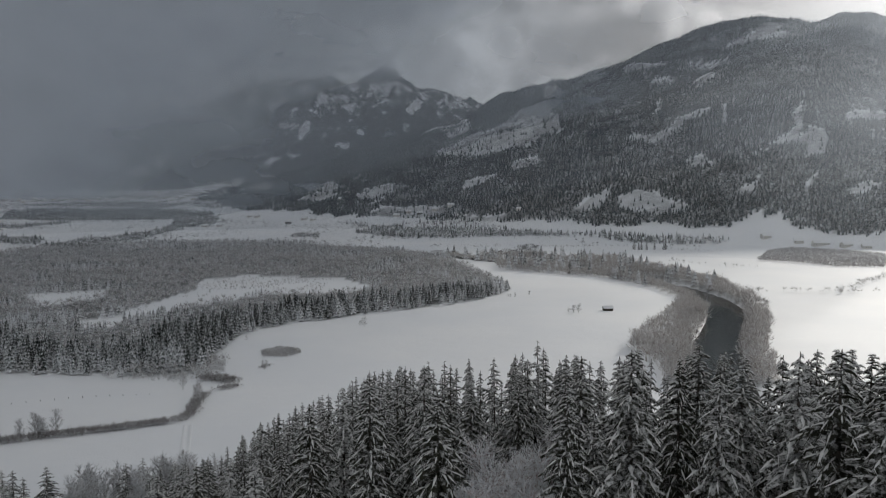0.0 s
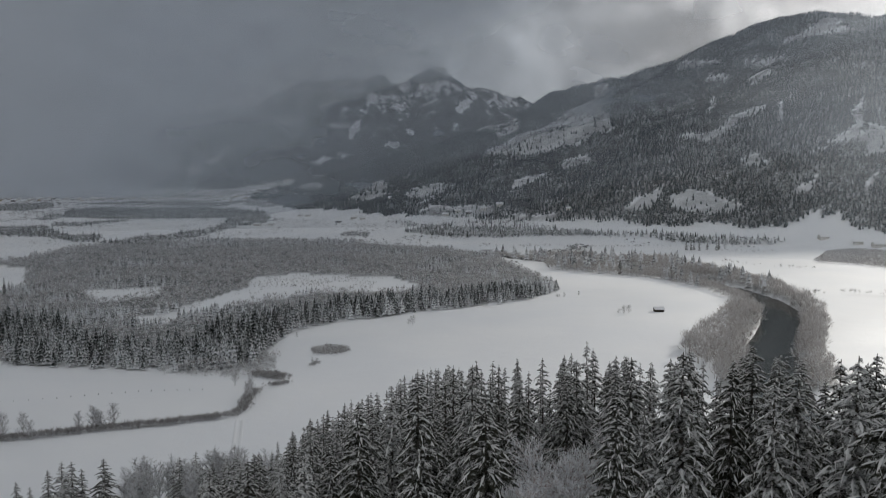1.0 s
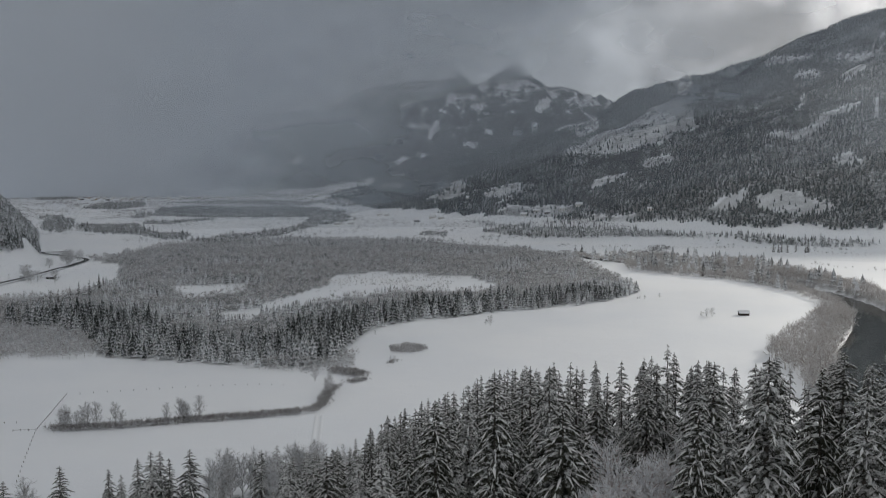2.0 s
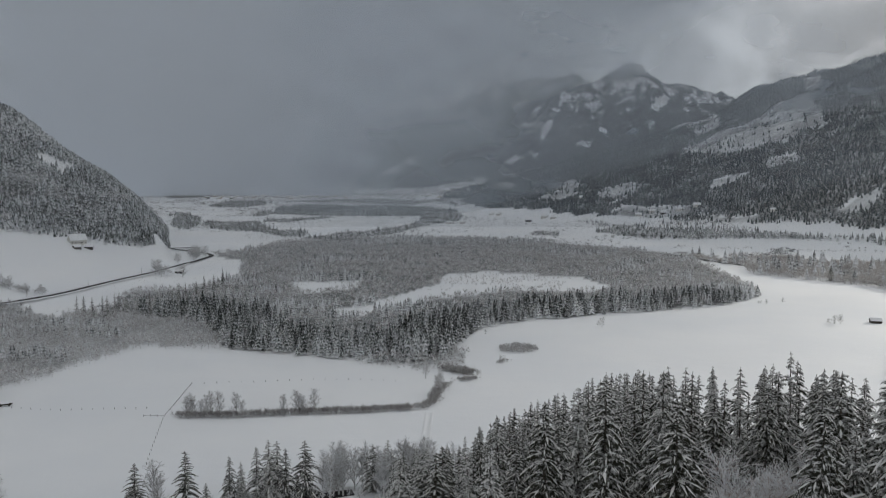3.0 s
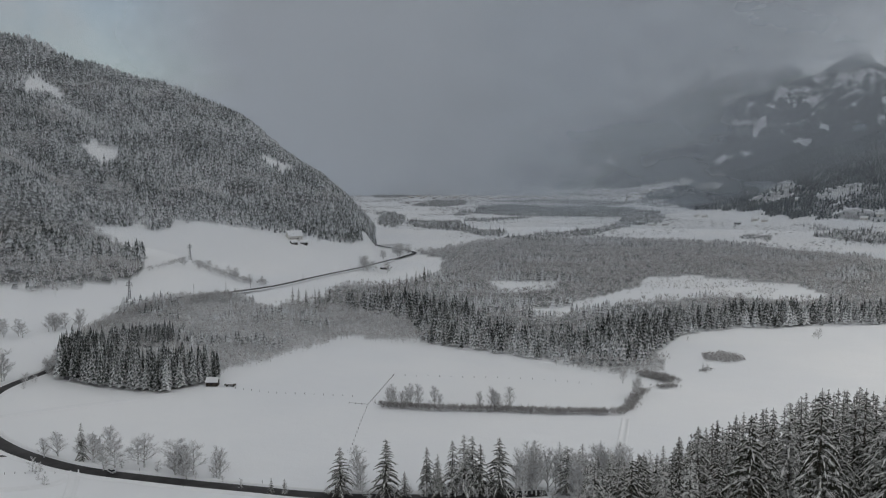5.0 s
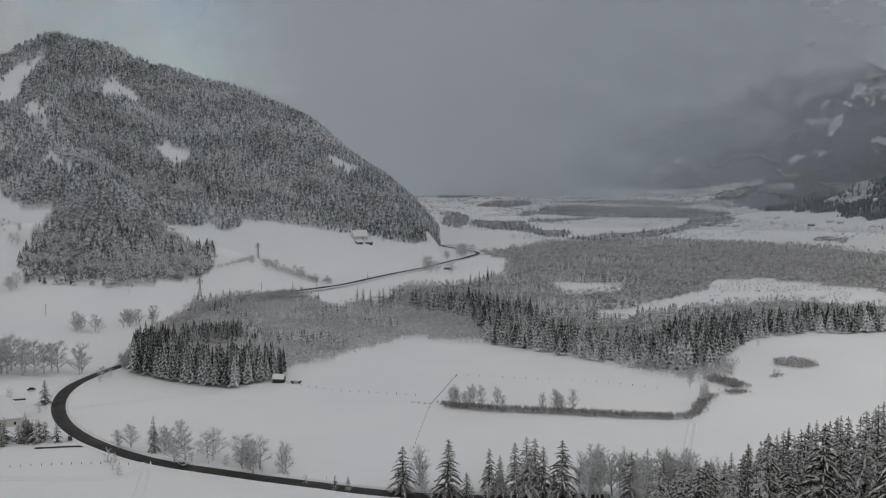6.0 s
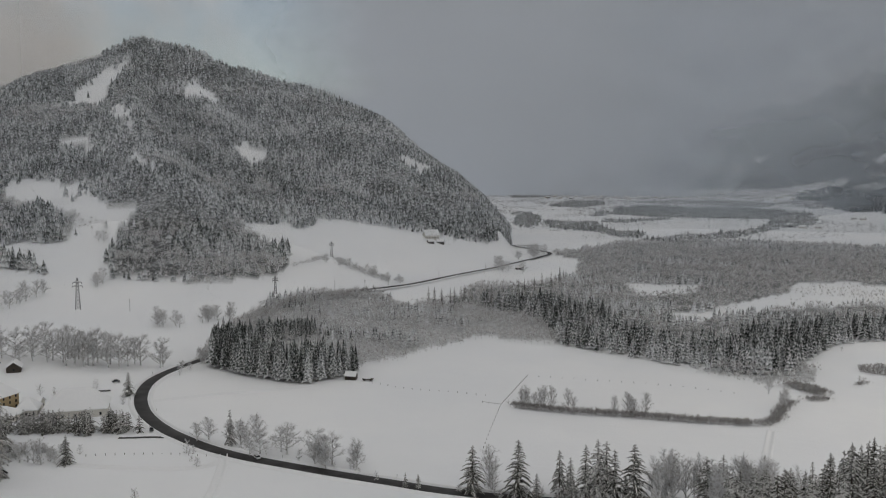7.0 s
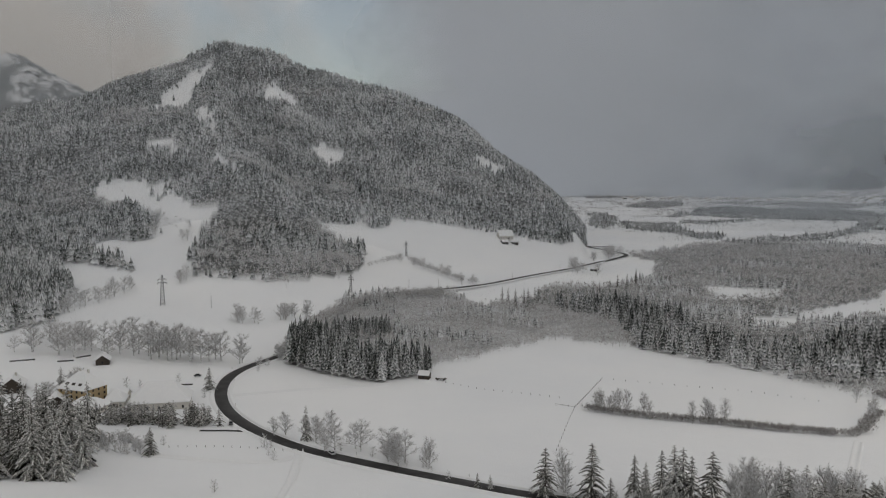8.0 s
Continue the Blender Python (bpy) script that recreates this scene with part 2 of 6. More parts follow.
def mounts(x, y):
    warp = 60 * fbm(x, y, 420, 3)
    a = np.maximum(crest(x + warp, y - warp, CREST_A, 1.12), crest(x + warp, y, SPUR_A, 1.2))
    # its east flank is cut, down to a straight foot, to fit the camera's skyline
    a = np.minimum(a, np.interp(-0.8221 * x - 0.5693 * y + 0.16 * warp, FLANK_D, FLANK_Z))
    r = np.maximum(crest(x + warp, y + warp, CREST_R, 1.15), crest(x - warp, y, SPUR_R, 1.2))
    c = np.maximum(crest(x + warp, y - warp, CREST_C, 1.0), crest(x, y, CREST_D, 1.2))
    c = np.maximum(c, crest(x, y, CREST_E, 1.1))
    return a, r, c


def height(x, y):
    x, y = np.asarray(x, float), np.asarray(y, float)
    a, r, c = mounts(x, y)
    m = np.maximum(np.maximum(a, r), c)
    z = m * (1 + 0.10 * fbm(x, y, 260, 4)) + np.minimum(m, 60) / 60 * 9 * fbm(x, y, 90, 3)
    z = z + 0.09 * np.minimum(c, 500) * fbm(x, y, 170, 5, 0.6)
    z = z + 0.09 * np.minimum(c, 500) * (0.25 - np.abs(fbm(x, y, 120, 3, 0.55)))
    # the near hill
    d = np.hypot(x - HILL[0], y - HILL[1]) + 14 * fbm(x, y, 80, 2)
    z = np.maximum(z, HILL[2] * (1 - np.clip(d / HILL[3], 0, 1) ** 2.5))
    d2 = np.hypot((x + 262) / 1.15, y - 62)
    z = np.maximum(z, 34 * np.clip(1 - d2 / 95, 0, 1) ** 1.2)
    # rolling meadow below the left mountain, and the far floor raised to fit the camera's view
    far = np.hypot(x, y)
    z = z + smooth(far, 2600, 4700) * 52
    z = z + 0.7 * fbm(x, y, 60, 3) + 1.2 * fbm(x, y, 240, 2)
    side = smooth(-x - 0.12 * y, 430, 760) * (1 - smooth(y, 900, 1500))
    z = z + side * (16 + 8 * fbm(x, y, 160, 2))
    # river bed
    rd = line_distance(x, y, RIVER)
    z = z - 5.0 * (1 - smooth(rd, 12, 24)) * smooth(400 - y, -2000, -1) ** 0
    return z


def mesh_np(name, verts, tris, mat=None, smooth_faces=False):
    me = bpy.data.meshes.new(name)
    v, t = np.asarray(verts, np.float32), np.asarray(tris, np.int32)
    me.vertices.add(len(v))
    me.vertices.foreach_set("co", v.ravel())
    me.loops.add(t.size)
    me.loops.foreach_set("vertex_index", t.ravel())
    me.polygons.add(len(t))
    me.polygons.foreach_set("loop_start", np.arange(0, t.size, t.shape[1], dtype=np.int32))
    me.polygons.foreach_set("use_smooth", np.full(len(t), smooth_faces))
    me.update(calc_edges=True)
    if mat:
        me.materials.append(mat)
    return me


# ---------------------------------------------------------------- woods and open land, in plan
MAIN_WOOD = [(53, 848), (20, 796), (-30, 754), (-66, 726), (-130, 675), (-150, 637), (-159, 584), (-150, 520), (-194, 496), (-263, 507), (-312, 503), (-350, 560), (-399, 593), (-455, 602), (-500, 615), (-561, 742), (-521, 775), (-516, 880), (-597, 1027), (-690, 1099), (-690, 1200), (-730, 1420), (-622, 1540), (-461, 1600), (-284, 1580), (-113, 1446), (5, 1262), (60, 1020), (75, 900)]
BRUSH = [(-385, 392), (-368, 418), (-372, 472), (-366, 501), (-350, 492), (-312, 505), (-342, 560), (-399, 597), (-455, 606), (-500, 618), (-530, 600), (-480, 560), (-455, 506), (-440, 454), (-430, 420)]
FRINGE = [(-204, 490), (-160, 482), (-136, 500), (-138, 522), (-148, 548), (-163, 572), (-180, 530)]
STAND = [(-445, 307), (-414, 305), (-379, 311), (-362, 318), (-360, 354), (-384, 375), (-390, 343), (-416, 333), (-449, 336), (-475, 362), (-473, 389), (-463, 413), (-484, 431), (-506, 405), (-504, 372), (-483, 335)]
MIXED = [(-475, 332), (-441, 329), (-366, 364), (-370, 399), (-364, 452), (-378, 500), (-444, 551), (-489, 574), (-542, 586), (-590, 610), (-592, 540), (-590, 470), (-552, 403), (-510, 365)]
GLADE_1 = [(-311, 662), (-269, 694), (-245, 786), (-184, 872), (-120, 880), (-78, 925), (-120, 985), (-167, 1000), (-241, 1015), (-283, 979), (-267, 878), (-274, 801), (-289, 715)]
GLADE_2 = [(-433, 847), (-388, 798), (-354, 844), (-365, 895)]
FARM_MEADOW = [(-830, 745), (-795, 815), (-764, 884), (-728, 945), (-708, 992), (-728, 1018), (-746, 1050), (-722, 1090), (-650, 1110), (-600, 1000), (-560, 700), (-588, 560), (-603, 488), (-614, 483), (-672, 560), (-805, 680)]
LEFT_MEADOWS = [
    [(-869, 473), (-728, 400), (-660, 440), (-600, 440), (-500, 200), (-560, 150), (-692, 212), (-794, 319), (-750, 343), (-820, 379), (-894, 385), (-951, 340), (-945, 387), (-888, 421), (-892, 457)],
    [(-1344, 647), (-1429, 731), (-1432, 764), (-1461, 814), (-1436, 831), (-1418, 830), (-1410, 784), (-1360, 732), (-1327, 688)],
    [(-1288, 705), (-1268, 719), (-1145, 664), (-1118, 648), (-1185, 660)],
    [(-1338, 887), (-1343, 908), (-1259, 899), (-1247, 885), (-1286, 855)],
    [(-1095, 808), (-1107, 835), (-1079, 861), (-1038, 834), (-1029, 797), (-1070, 800)],
    [(-974, 1051), (-963, 1070), (-924, 1081), (-911, 1051), (-935, 1030)],
    [(-1218, 584), (-1199, 620), (-1133, 616), (-1119, 608), (-1175, 607), (-1200, 581)],
    [(-1075, 614), (-974, 588), (-953, 589), (-954, 581), (-1025, 588)],
    [(-1171, 496), (-1157, 508), (-1064, 544), (-987, 507), (-925, 502), (-903, 500), (-904, 508), (-891, 518), (-878, 509), (-875, 487), (-886, 480), (-908, 472), (-942, 463), (-1032, 466), (-1106, 471)],
    [(-883, 367), (-916, 393), (-889, 423), (-871, 445), (-866, 472), (-876, 485), (-814, 447), (-739, 399), (-726, 365), (-748, 344), (-810, 374), (-864, 387)],
]
RIGHT_CLEARINGS = [
    [(-69, 3523), (-26, 4326), (33, 4387), (106, 3412), (102, 2956), (60, 2871), (21, 2870)],
    [(-36, 2779), (49, 2799), (128, 2867), (230, 2944), (296, 3007), (365, 2994), (361, 2805), (385, 2706), (371, 2602), (310, 2611), (265, 2511), (211, 2574), (167, 2569), (82, 2648)],
    [(371, 3094), (391, 3194), (434, 3163), (386, 2988)],
    [(47, 2224), (67, 2342), (105, 2348), (153, 2346), (134, 2297), (87, 2290), (69, 2209)],
    [(280, 1864), (331, 1900), (389, 1936), (383, 1874), (347, 1845)],
    [(387, 1831), (403, 1878), (443, 1884), (482, 1837), (529, 1762), (509, 1735), (447, 1745)],
    [(612, 1761), (678, 1796), (692, 1802), (657, 1756), (610, 1739)],
    [(734, 1703), (787, 1774), (785, 1753), (751, 1713)],
    [(807, 1660), (873, 1702), (888, 1673), (826, 1630)],
    [(534, 1545), (561, 1601), (615, 1625), (614, 1592), (660, 1599), (656, 1561), (592, 1560)],
    [(-760, 3216), (-777, 3405), (-681, 3280), (-635, 3123), (-672, 3086)],
    [(-457, 2611), (-447, 2721), (-343, 2597), (-324, 2522), (-355, 2512)],
    [(-436, 2742), (-436, 2822), (-351, 2720), (-318, 2627), (-343, 2597)],
    [(-267, 2479), (-221, 2507), (-151, 2465), (-144, 2420), (-200, 2363), (-241, 2364)],
    [(-219, 2294), (-147, 2413), (-142, 2383), (-194, 2288)],
    [(-189, 2205), (-163, 2252), (-55, 2212), (9, 2126), (3, 2095), (-64, 2127), (-169, 2166)],
    [(-3, 2076), (76, 2002), (148, 1956), (144, 1921), (54, 1993)],
]
LOGGED_STRIPS = [
    [(484, 2264), (539, 2241), (590, 2205), (633, 2258), (691, 2299), (735, 2312), (705, 2246), (649, 2232), (600, 2160), (532, 2150)],
    [(764, 2297), (773, 2290), (730, 2168), (723, 2179)],
    [(626, 2972), (755, 2842), (745, 2804), (624, 2868)],
    [(794, 2764), (906, 2672), (904, 2634), (806, 2725)],
    [(771, 2620), (842, 2607), (830, 2566), (777, 2563)],
    [(919, 2767), (1021, 2748), (1109, 2884), (1086, 2649), (1017, 2685), (950, 2697)],
    [(807, 1940), (865, 1983), (904, 1981), (846, 1842), (820, 1860), (840, 1932)],
    [(770, 1939), (828, 1998), (883, 2118), (931, 2151), (883, 2053), (822, 1954), (720, 1915), (703, 1916)],
    [(970, 2038), (1065, 2016), (1052, 1991), (967, 2004)],
    [(198, 2420), (276, 2455), (268, 2355), (207, 2327)],
    [(616, 2497), (677, 2642), (678, 2594), (593, 2340)],
    [(575, 1993), (615, 1994), (627, 1903), (578, 1935)],
    [(676, 2751), (745, 2698), (740, 2679), (681, 2731)],
]
# wooded knolls at the foot, and slides and pastures of the far range
FOOT_WOODS = [
    [(-693, 2790), (-727, 2990), (-611, 2946), (-495, 2842), (-453, 2708), (-465, 2579), (-557, 2607)],
    [(-303, 2310), (-309, 2429), (-265, 2423), (-222, 2317), (-227, 2235), (-266, 2243)],
    [(-900, 3250), (-930, 3462), (-783, 3238), (-763, 3112)],
]
FAR_PATCHES = [
    [(-1468, 3922), (-1460, 3959), (-1410, 3953), (-1375, 3898), (-1439, 3897)],
    [(-1412, 3976), (-1346, 4025), (-1319, 4042), (-1311, 3981), (-1352, 3960)],
    [(-869, 3958), (-823, 3997), (-758, 3969), (-814, 3952)],
    [(-843, 4219), (-819, 4243), (-722, 4212), (-724, 4172), (-795, 4187)],
    [(-781, 3992), (-743, 4007), (-676, 3962), (-700, 3947)],
    [(-736, 4176), (-698, 4204), (-667, 4223), (-652, 4105), (-684, 4149), (-684, 4031), (-711, 4090)],
    [(-193, 4338), (-190, 4411), (-139, 4493), (-91, 4502), (-131, 4410), (-158, 4346)],
    [(-763, 4339), (-709, 4314), (-616, 4273), (-589, 4236), (-677, 4253)],
    [(-530, 4037), (-515, 4094), (-452, 4125), (-458, 4080)],
    [(-446, 4179), (-394, 4191), (-376, 4154), (-423, 4142)],
    [(-492, 4237), (-413, 4255), (-412, 4236), (-478, 4217)],
    [(-1439, 3622), (-1292, 3772), (-1179, 3823), (-1062, 3872), (-949, 3896), (-849, 3532), (-904, 3466), (-1099, 3561)],
    [(-504, 4049), (-290, 3454), (-250, 3097), (-289, 2959), (-318, 3048)],
]


def open_land(x, y):
    """True where a mountain side is clear of trees."""
    wx, wy = x + 14 * fbm(x, y, 60, 3), y + 14 * fbm(x + 500, y, 60, 3)
    hit = inside(wx, wy, FARM_MEADOW)
    for poly in LEFT_MEADOWS:
        hit |= inside(wx, wy, poly)
    for poly in RIGHT_CLEARINGS + LOGGED_STRIPS:
        hit |= inside(wx, wy, poly)
    return hit


def mountain_wood(x, y):
    a, r, c = mounts(x, y)
    edge = 10 + 14 * fbm(x, y, 70, 3)
    on = (a > 42 + edge) | (r > 14 + edge) | ((c > 20 + edge) & (c < 430))
    # the foot of the left mountain carries wood down to the meadows
    for poly in FOOT_WOODS:
        on |= inside(x + edge, y + 2 * edge, poly)
    on |= (a > 10) & (y < 620) & (x < -640)
    on |= (a > 4) & (y > 700) & (x < -690)
    stray = (vnoise(x / 8.0, y / 8.0) > np.where(x < -800, 0.86, np.where(y > 1650, 0.74, 0.84))) & ~inside(x, y, FARM_MEADOW) & (np.hypot(x, y) > 1050)
    return on & (~open_land(x, y) | stray)


def valley_wood(x, y):
    wx, wy = x + 8 * fbm(x, y, 40, 3), y + 8 * fbm(x + 300, y, 40, 3)
    on = inside(wx, wy, MAIN_WOOD)
    for glade in (GLADE_1, GLADE_2):
        on &= ~inside(wx, wy, glade) & ~inside(wx * 1.022, wy * 1.022, glade)
    return on


def brush_land(x, y):
    wx, wy = x + 8 * fbm(x, y, 40, 3), y + 8 * fbm(x + 300, y, 40, 3)
    return inside(wx, wy, BRUSH) | inside(wx, wy, MIXED) | inside(wx, wy, FRINGE)


# ---------------------------------------------------------------- ground
def ground_sheet():
    az = np.concatenate([np.linspace(-36, 80, 480), np.linspace(80, 324, 60)[1:-1]])
    az = np.radians(az)
    r = np.concatenate([[4.0, 10.0, 18.0], np.geomspace(28, 1400, 180), np.geomspace(1412, 3900, 170), np.linspace(3916, 4880, 64)])
    A, R = np.meshgrid(az, r)
    X, Y = -np.sin(A) * R, np.cos(A) * R
    Z = height(X, Y)
    na, nr = len(az), len(r)
    V = np.stack([X, Y, Z], -1).reshape(-1, 3)
    i, j = np.meshgrid(np.arange(nr - 1), np.arange(na), indexing="ij")
    j2 = (j + 1) % na
    quads = np.stack([i * na + j, i * na + j2, (i + 1) * na + j2, (i + 1) * na + j], -1).reshape(-1, 4)[:, ::-1]
    V = np.concatenate([V, [[0, 0, height(0.0, 0.0)]]])
    fan = [(len(V) - 1, k, (k + 1) % na, (k + 1) % na) for k in range(na)]
    bm = bmesh.new()
    me = mesh_np("ground", V, quads, M_SNOW, True)
    bm.from_mesh(me)
    bm.verts.ensure_lookup_table()
    for a, b, c, _ in fan:
        bm.faces.new((bm.verts[a], bm.verts[c], bm.verts[b])).smooth = True
    bm.to_mesh(me)
    bm.free()
    fx, fy = V[:, 0], V[:, 1]
    rad = np.maximum(np.hypot(fx, fy), 60.0)
    k = 1 - 16.0 / rad
    # wood marks ground painted dark for litter and shade under trees, riverbanks included
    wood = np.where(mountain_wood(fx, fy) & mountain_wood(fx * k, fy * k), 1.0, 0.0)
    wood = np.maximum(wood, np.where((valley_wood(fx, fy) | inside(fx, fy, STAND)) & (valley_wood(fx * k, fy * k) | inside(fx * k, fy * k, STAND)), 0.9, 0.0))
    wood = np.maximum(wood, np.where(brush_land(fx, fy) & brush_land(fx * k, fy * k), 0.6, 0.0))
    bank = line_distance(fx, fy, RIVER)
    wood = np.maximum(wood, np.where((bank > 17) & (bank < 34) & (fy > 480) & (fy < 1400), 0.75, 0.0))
    a, rr, c = mounts(fx, fy)
    # stumps and slash on the logged slopes
    wood = np.where(open_land(fx, fy) & (fy > 1650), np.clip(0.55 + 0.55 * fbm(fx, fy, 50, 3), 0, 0.9), wood)
    # the far range: wood with slides below, bare rock and snow above
    rock = np.where((c > a) & (c > rr), 0.1 * smooth(c, 15, 40) + 0.9 * smooth(c, 60, 600), 0.0) * np.where(fx < -3000, 1.08, 1.0)
    slide = np.zeros(len(fx), bool)
    sx, sy = fx + 9 * fbm(fx, fy, 50, 3), fy + 22 * fbm(fx + 700, fy, 60, 3)
    for poly in FAR_PATCHES:
        slide |= inside(sx, sy, poly)
    rock = np.where(slide, 0.0, rock)
    wood = np.where(slide & (fy > 3300), np.clip(0.30 + 0.5 * fbm(fx, fy, 45, 3), 0.05, 0.7), wood)
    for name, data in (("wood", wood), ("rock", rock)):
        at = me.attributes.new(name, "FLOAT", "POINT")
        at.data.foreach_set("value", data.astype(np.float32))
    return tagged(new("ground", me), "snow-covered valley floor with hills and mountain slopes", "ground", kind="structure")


ground = ground_sheet()


# ---------------------------------------------------------------- trees in numbers
def conifer_template(layers, teeth, seed, slim=0.17):
    """Tiers of drooping boughs. The third array tells how far out on its bough a point lies."""
    rnd = np.random.RandomState(seed)
    V, T, tip = [], [], []
    for i in range(layers):
        u = i / layers
        z0, z1 = 0.10 + 0.86 * u * 0.97, 0.10 + 0.90 * min(1.0, u + 1.9 / layers)
        z1 = min(z1, 1.0)
        if i == layers - 1:
            z1 = 1.0
        rad = slim * (1 - u) ** 0.85 + 0.012
        k = len(V)
        V.append((0, 0, z1))
        tip.append(0.0 if i < layers - 1 else 0.55)
        n = teeth * 2
        off = rnd.rand() * 6.28
        for j in range(n):
            a = off + 6.283 * j / n + rnd.uniform(-0.12, 0.12)
            q = rad * (rnd.uniform(0.85, 1.2) if j % 2 == 0 else rnd.uniform(0.45, 0.62))
            tip.append(1.0 if j % 2 == 0 else 0.8)
            V.append((q * math.cos(a), q * math.sin(a), z0 - (0.02 if j % 2 == 0 else -0.035) + rnd.uniform(-0.012, 0.012)))
        for j in range(n):
            T.append((k, k + 1 + j, k + 1 + (j + 1) % n))
    return np.array(V, float), np.array(T, int), np.array(tip)


def scatter(x0, x1, y0, y1, step, keep, seed):
    rnd = np.random.RandomState(seed)
    gx, gy = np.meshgrid(np.arange(x0, x1, step), np.arange(y0, y1, step))
    x = (gx + rnd.uniform(-0.5, 0.5, gx.shape) * step).ravel()
    y = (gy + rnd.uniform(-0.5, 0.5, gy.shape) * step).ravel()
    k = keep(x, y)
    return x[k], y[k]


def in_view(x, y, lo=-33.0, hi=77.0):
    az = np.degrees(np.arctan2(-x, y))
    return (az > lo) & (az < hi)


def batch(name, x, y, h, templates, mat, seed, label, category, sink=0.4, wide=(0.85, 1.2)):
    rnd = np.random.RandomState(seed)
    z = height(x, y) - sink
    which = rnd.randint(0, len(templates), len(x))
    VV, TT, out, one, base = [], [], [], [], 0
    for i, (tv, tt, tip) in enumerate(templates):
        s = which == i
        n = int(s.sum())
        if n == 0:
            continue
        a = rnd.uniform(0, 6.283, n)
        w = h[s] * rnd.uniform(*wide, n)
        ca, sa = np.cos(a)[:, None], np.sin(a)[:, None]
        px = (tv[:, 0] * ca - tv[:, 1] * sa) * w[:, None] + x[s][:, None]
        py = (tv[:, 0] * sa + tv[:, 1] * ca) * w[:, None] + y[s][:, None]
        pz = tv[:, 2] * h[s][:, None] + z[s][:, None]
        VV.append(np.stack([px, py, pz], -1).reshape(-1, 3))
        TT.append((tt[None] + (np.arange(n) * len(tv))[:, None, None]).reshape(-1, 3) + base)
        out.append(np.tile(tip, n))
        one.append(np.repeat(rnd.rand(n), len(tv)))
        base += n * len(tv)
    me = mesh_np(name, np.concatenate(VV), np.concatenate(TT), mat)
    for key, data in (("tip", out), ("tree", one)):
        at = me.attributes.new(key, "FLOAT", "POINT")
        at.data.foreach_set("value", np.concatenate(data).astype(np.float32))
    return tagged(new(name, me), label, category, kind="stuff")


def crown_template(n, seed, broad=0.42, fat=1.0):
    """A round leafless crown: short twigs that point outwards from a loose heart."""
    rnd = np.random.RandomState(seed)
    V, T = [], []
    for i in range(n):
        d = rnd.normal(0, 1, 3)
        d /= np.linalg.norm(d)
        if d[2] < -0.3:
            d[2] *= -1
        lump = 0.82 + 0.25 * math.sin(3 * math.atan2(d[1], d[0]) + seed) + rnd.uniform(-0.12, 0.12)
        half = np.array((broad, broad, 0.52)) * lump
        heart = np.array((0, 0, 0.42))
        p0, p1 = heart + d * half * rnd.uniform(0.2, 0.7), heart + d * half * rnd.uniform(0.85, 1.08) + (0, 0, 0.06)
        side = np.cross(d, rnd.normal(0, 1, 3))
        side *= rnd.uniform(0.016, 0.034) * fat / max(0.1, np.linalg.norm(side))
        k = len(V)
        V += [tuple(p0 - side), tuple(p0 + side), tuple(p1)]
        T.append((k, k + 1, k + 2))
    k = len(V)
    V += [(-0.02, 0, 0), (0.02, 0, 0), (0, 0, 0.6)]
    T.append((k, k + 1, k + 2))
    return np.array(V, float), np.array(T, int), np.full(len(V), 0.5)


FAR_T = [conifer_template(2, 3, s, 0.25) for s in range(4)]
MID_T = [conifer_template(4, 4, s, 0.24) for s in range(10, 16)]
TWIG_T = [crown_template(19, s, 0.36, 1.4) for s in range(30, 36)]
BRUSH_T = [crown_template(20, s, 0.46, 1.25) for s in range(40, 46)]

# left mountain, right mountain and the far range
x, y = scatter(-1950, -560, 150, 1500, 5.7, lambda x, y: mountain_wood(x, y) & in_view(x, y) & (mounts(x, y)[0] > 0) & (np.hypot(x, y) < 2100), 1)
rnd = np.random.RandomState(2)
hh = rnd.uniform(8, 14, len(x)) * (0.62 + 0.75 * vnoise(x / 48, y / 48))
lower = np.hypot(x, y) < 1000
hh = np.where(lower, hh * 1.25, hh)
keep = ~lower | (rnd.rand(len(x)) < 0.72)
x, y, hh, lower = x[keep], y[keep], hh[keep], lower[keep]
# leafless patches, most of all on the low end of the spur
leafy = vnoise(x / 75 + 31, y / 75) + 0.35 * vnoise(x / 21, y / 21) > np.where((x > -860) & (y < 560), 0.72, 0.95)
batch("mountain_broadleaf_wood", x[leafy], y[leafy], hh[leafy] * 0.85, TWIG_T, M_BRUSH, 14, "grey-brown leafless trees among mountain spruces", "woodland", wide=(0.8, 1.2))
x, y, hh, lower = x[~leafy], y[~leafy], hh[~leafy], lower[~leafy]
for k, shapes in ((lower, [conifer_template(3, 4, s, 0.235) for s in range(5)]), (~lower, FAR_T)):
    batch("mountain_spruce_wood", x[k], y[k], hh[k], shapes, M_SLOPE, 3, "dense frosted spruce wood on a mountain slope", "woodland")
x, y = scatter(-1000, 1700, 1450, 3900, 8.8, lambda x, y: mountain_wood(x, y) & in_view(x, y, -31, 20) & (np.hypot(x, y) < 3620 + 120 * fbm(x, y, 90, 2)) & (x + y < 4500) & (x + 0.3 * y > -250), 4)
batch("far_spruce_wood", x, y, rnd.uniform(8, 13.5, len(x)) * (0.8 + 0.4 * vnoise(x / 70, y / 70)), FAR_T, M_FAR, 5, "dark far spruce forest on a mountain side", "woodland")
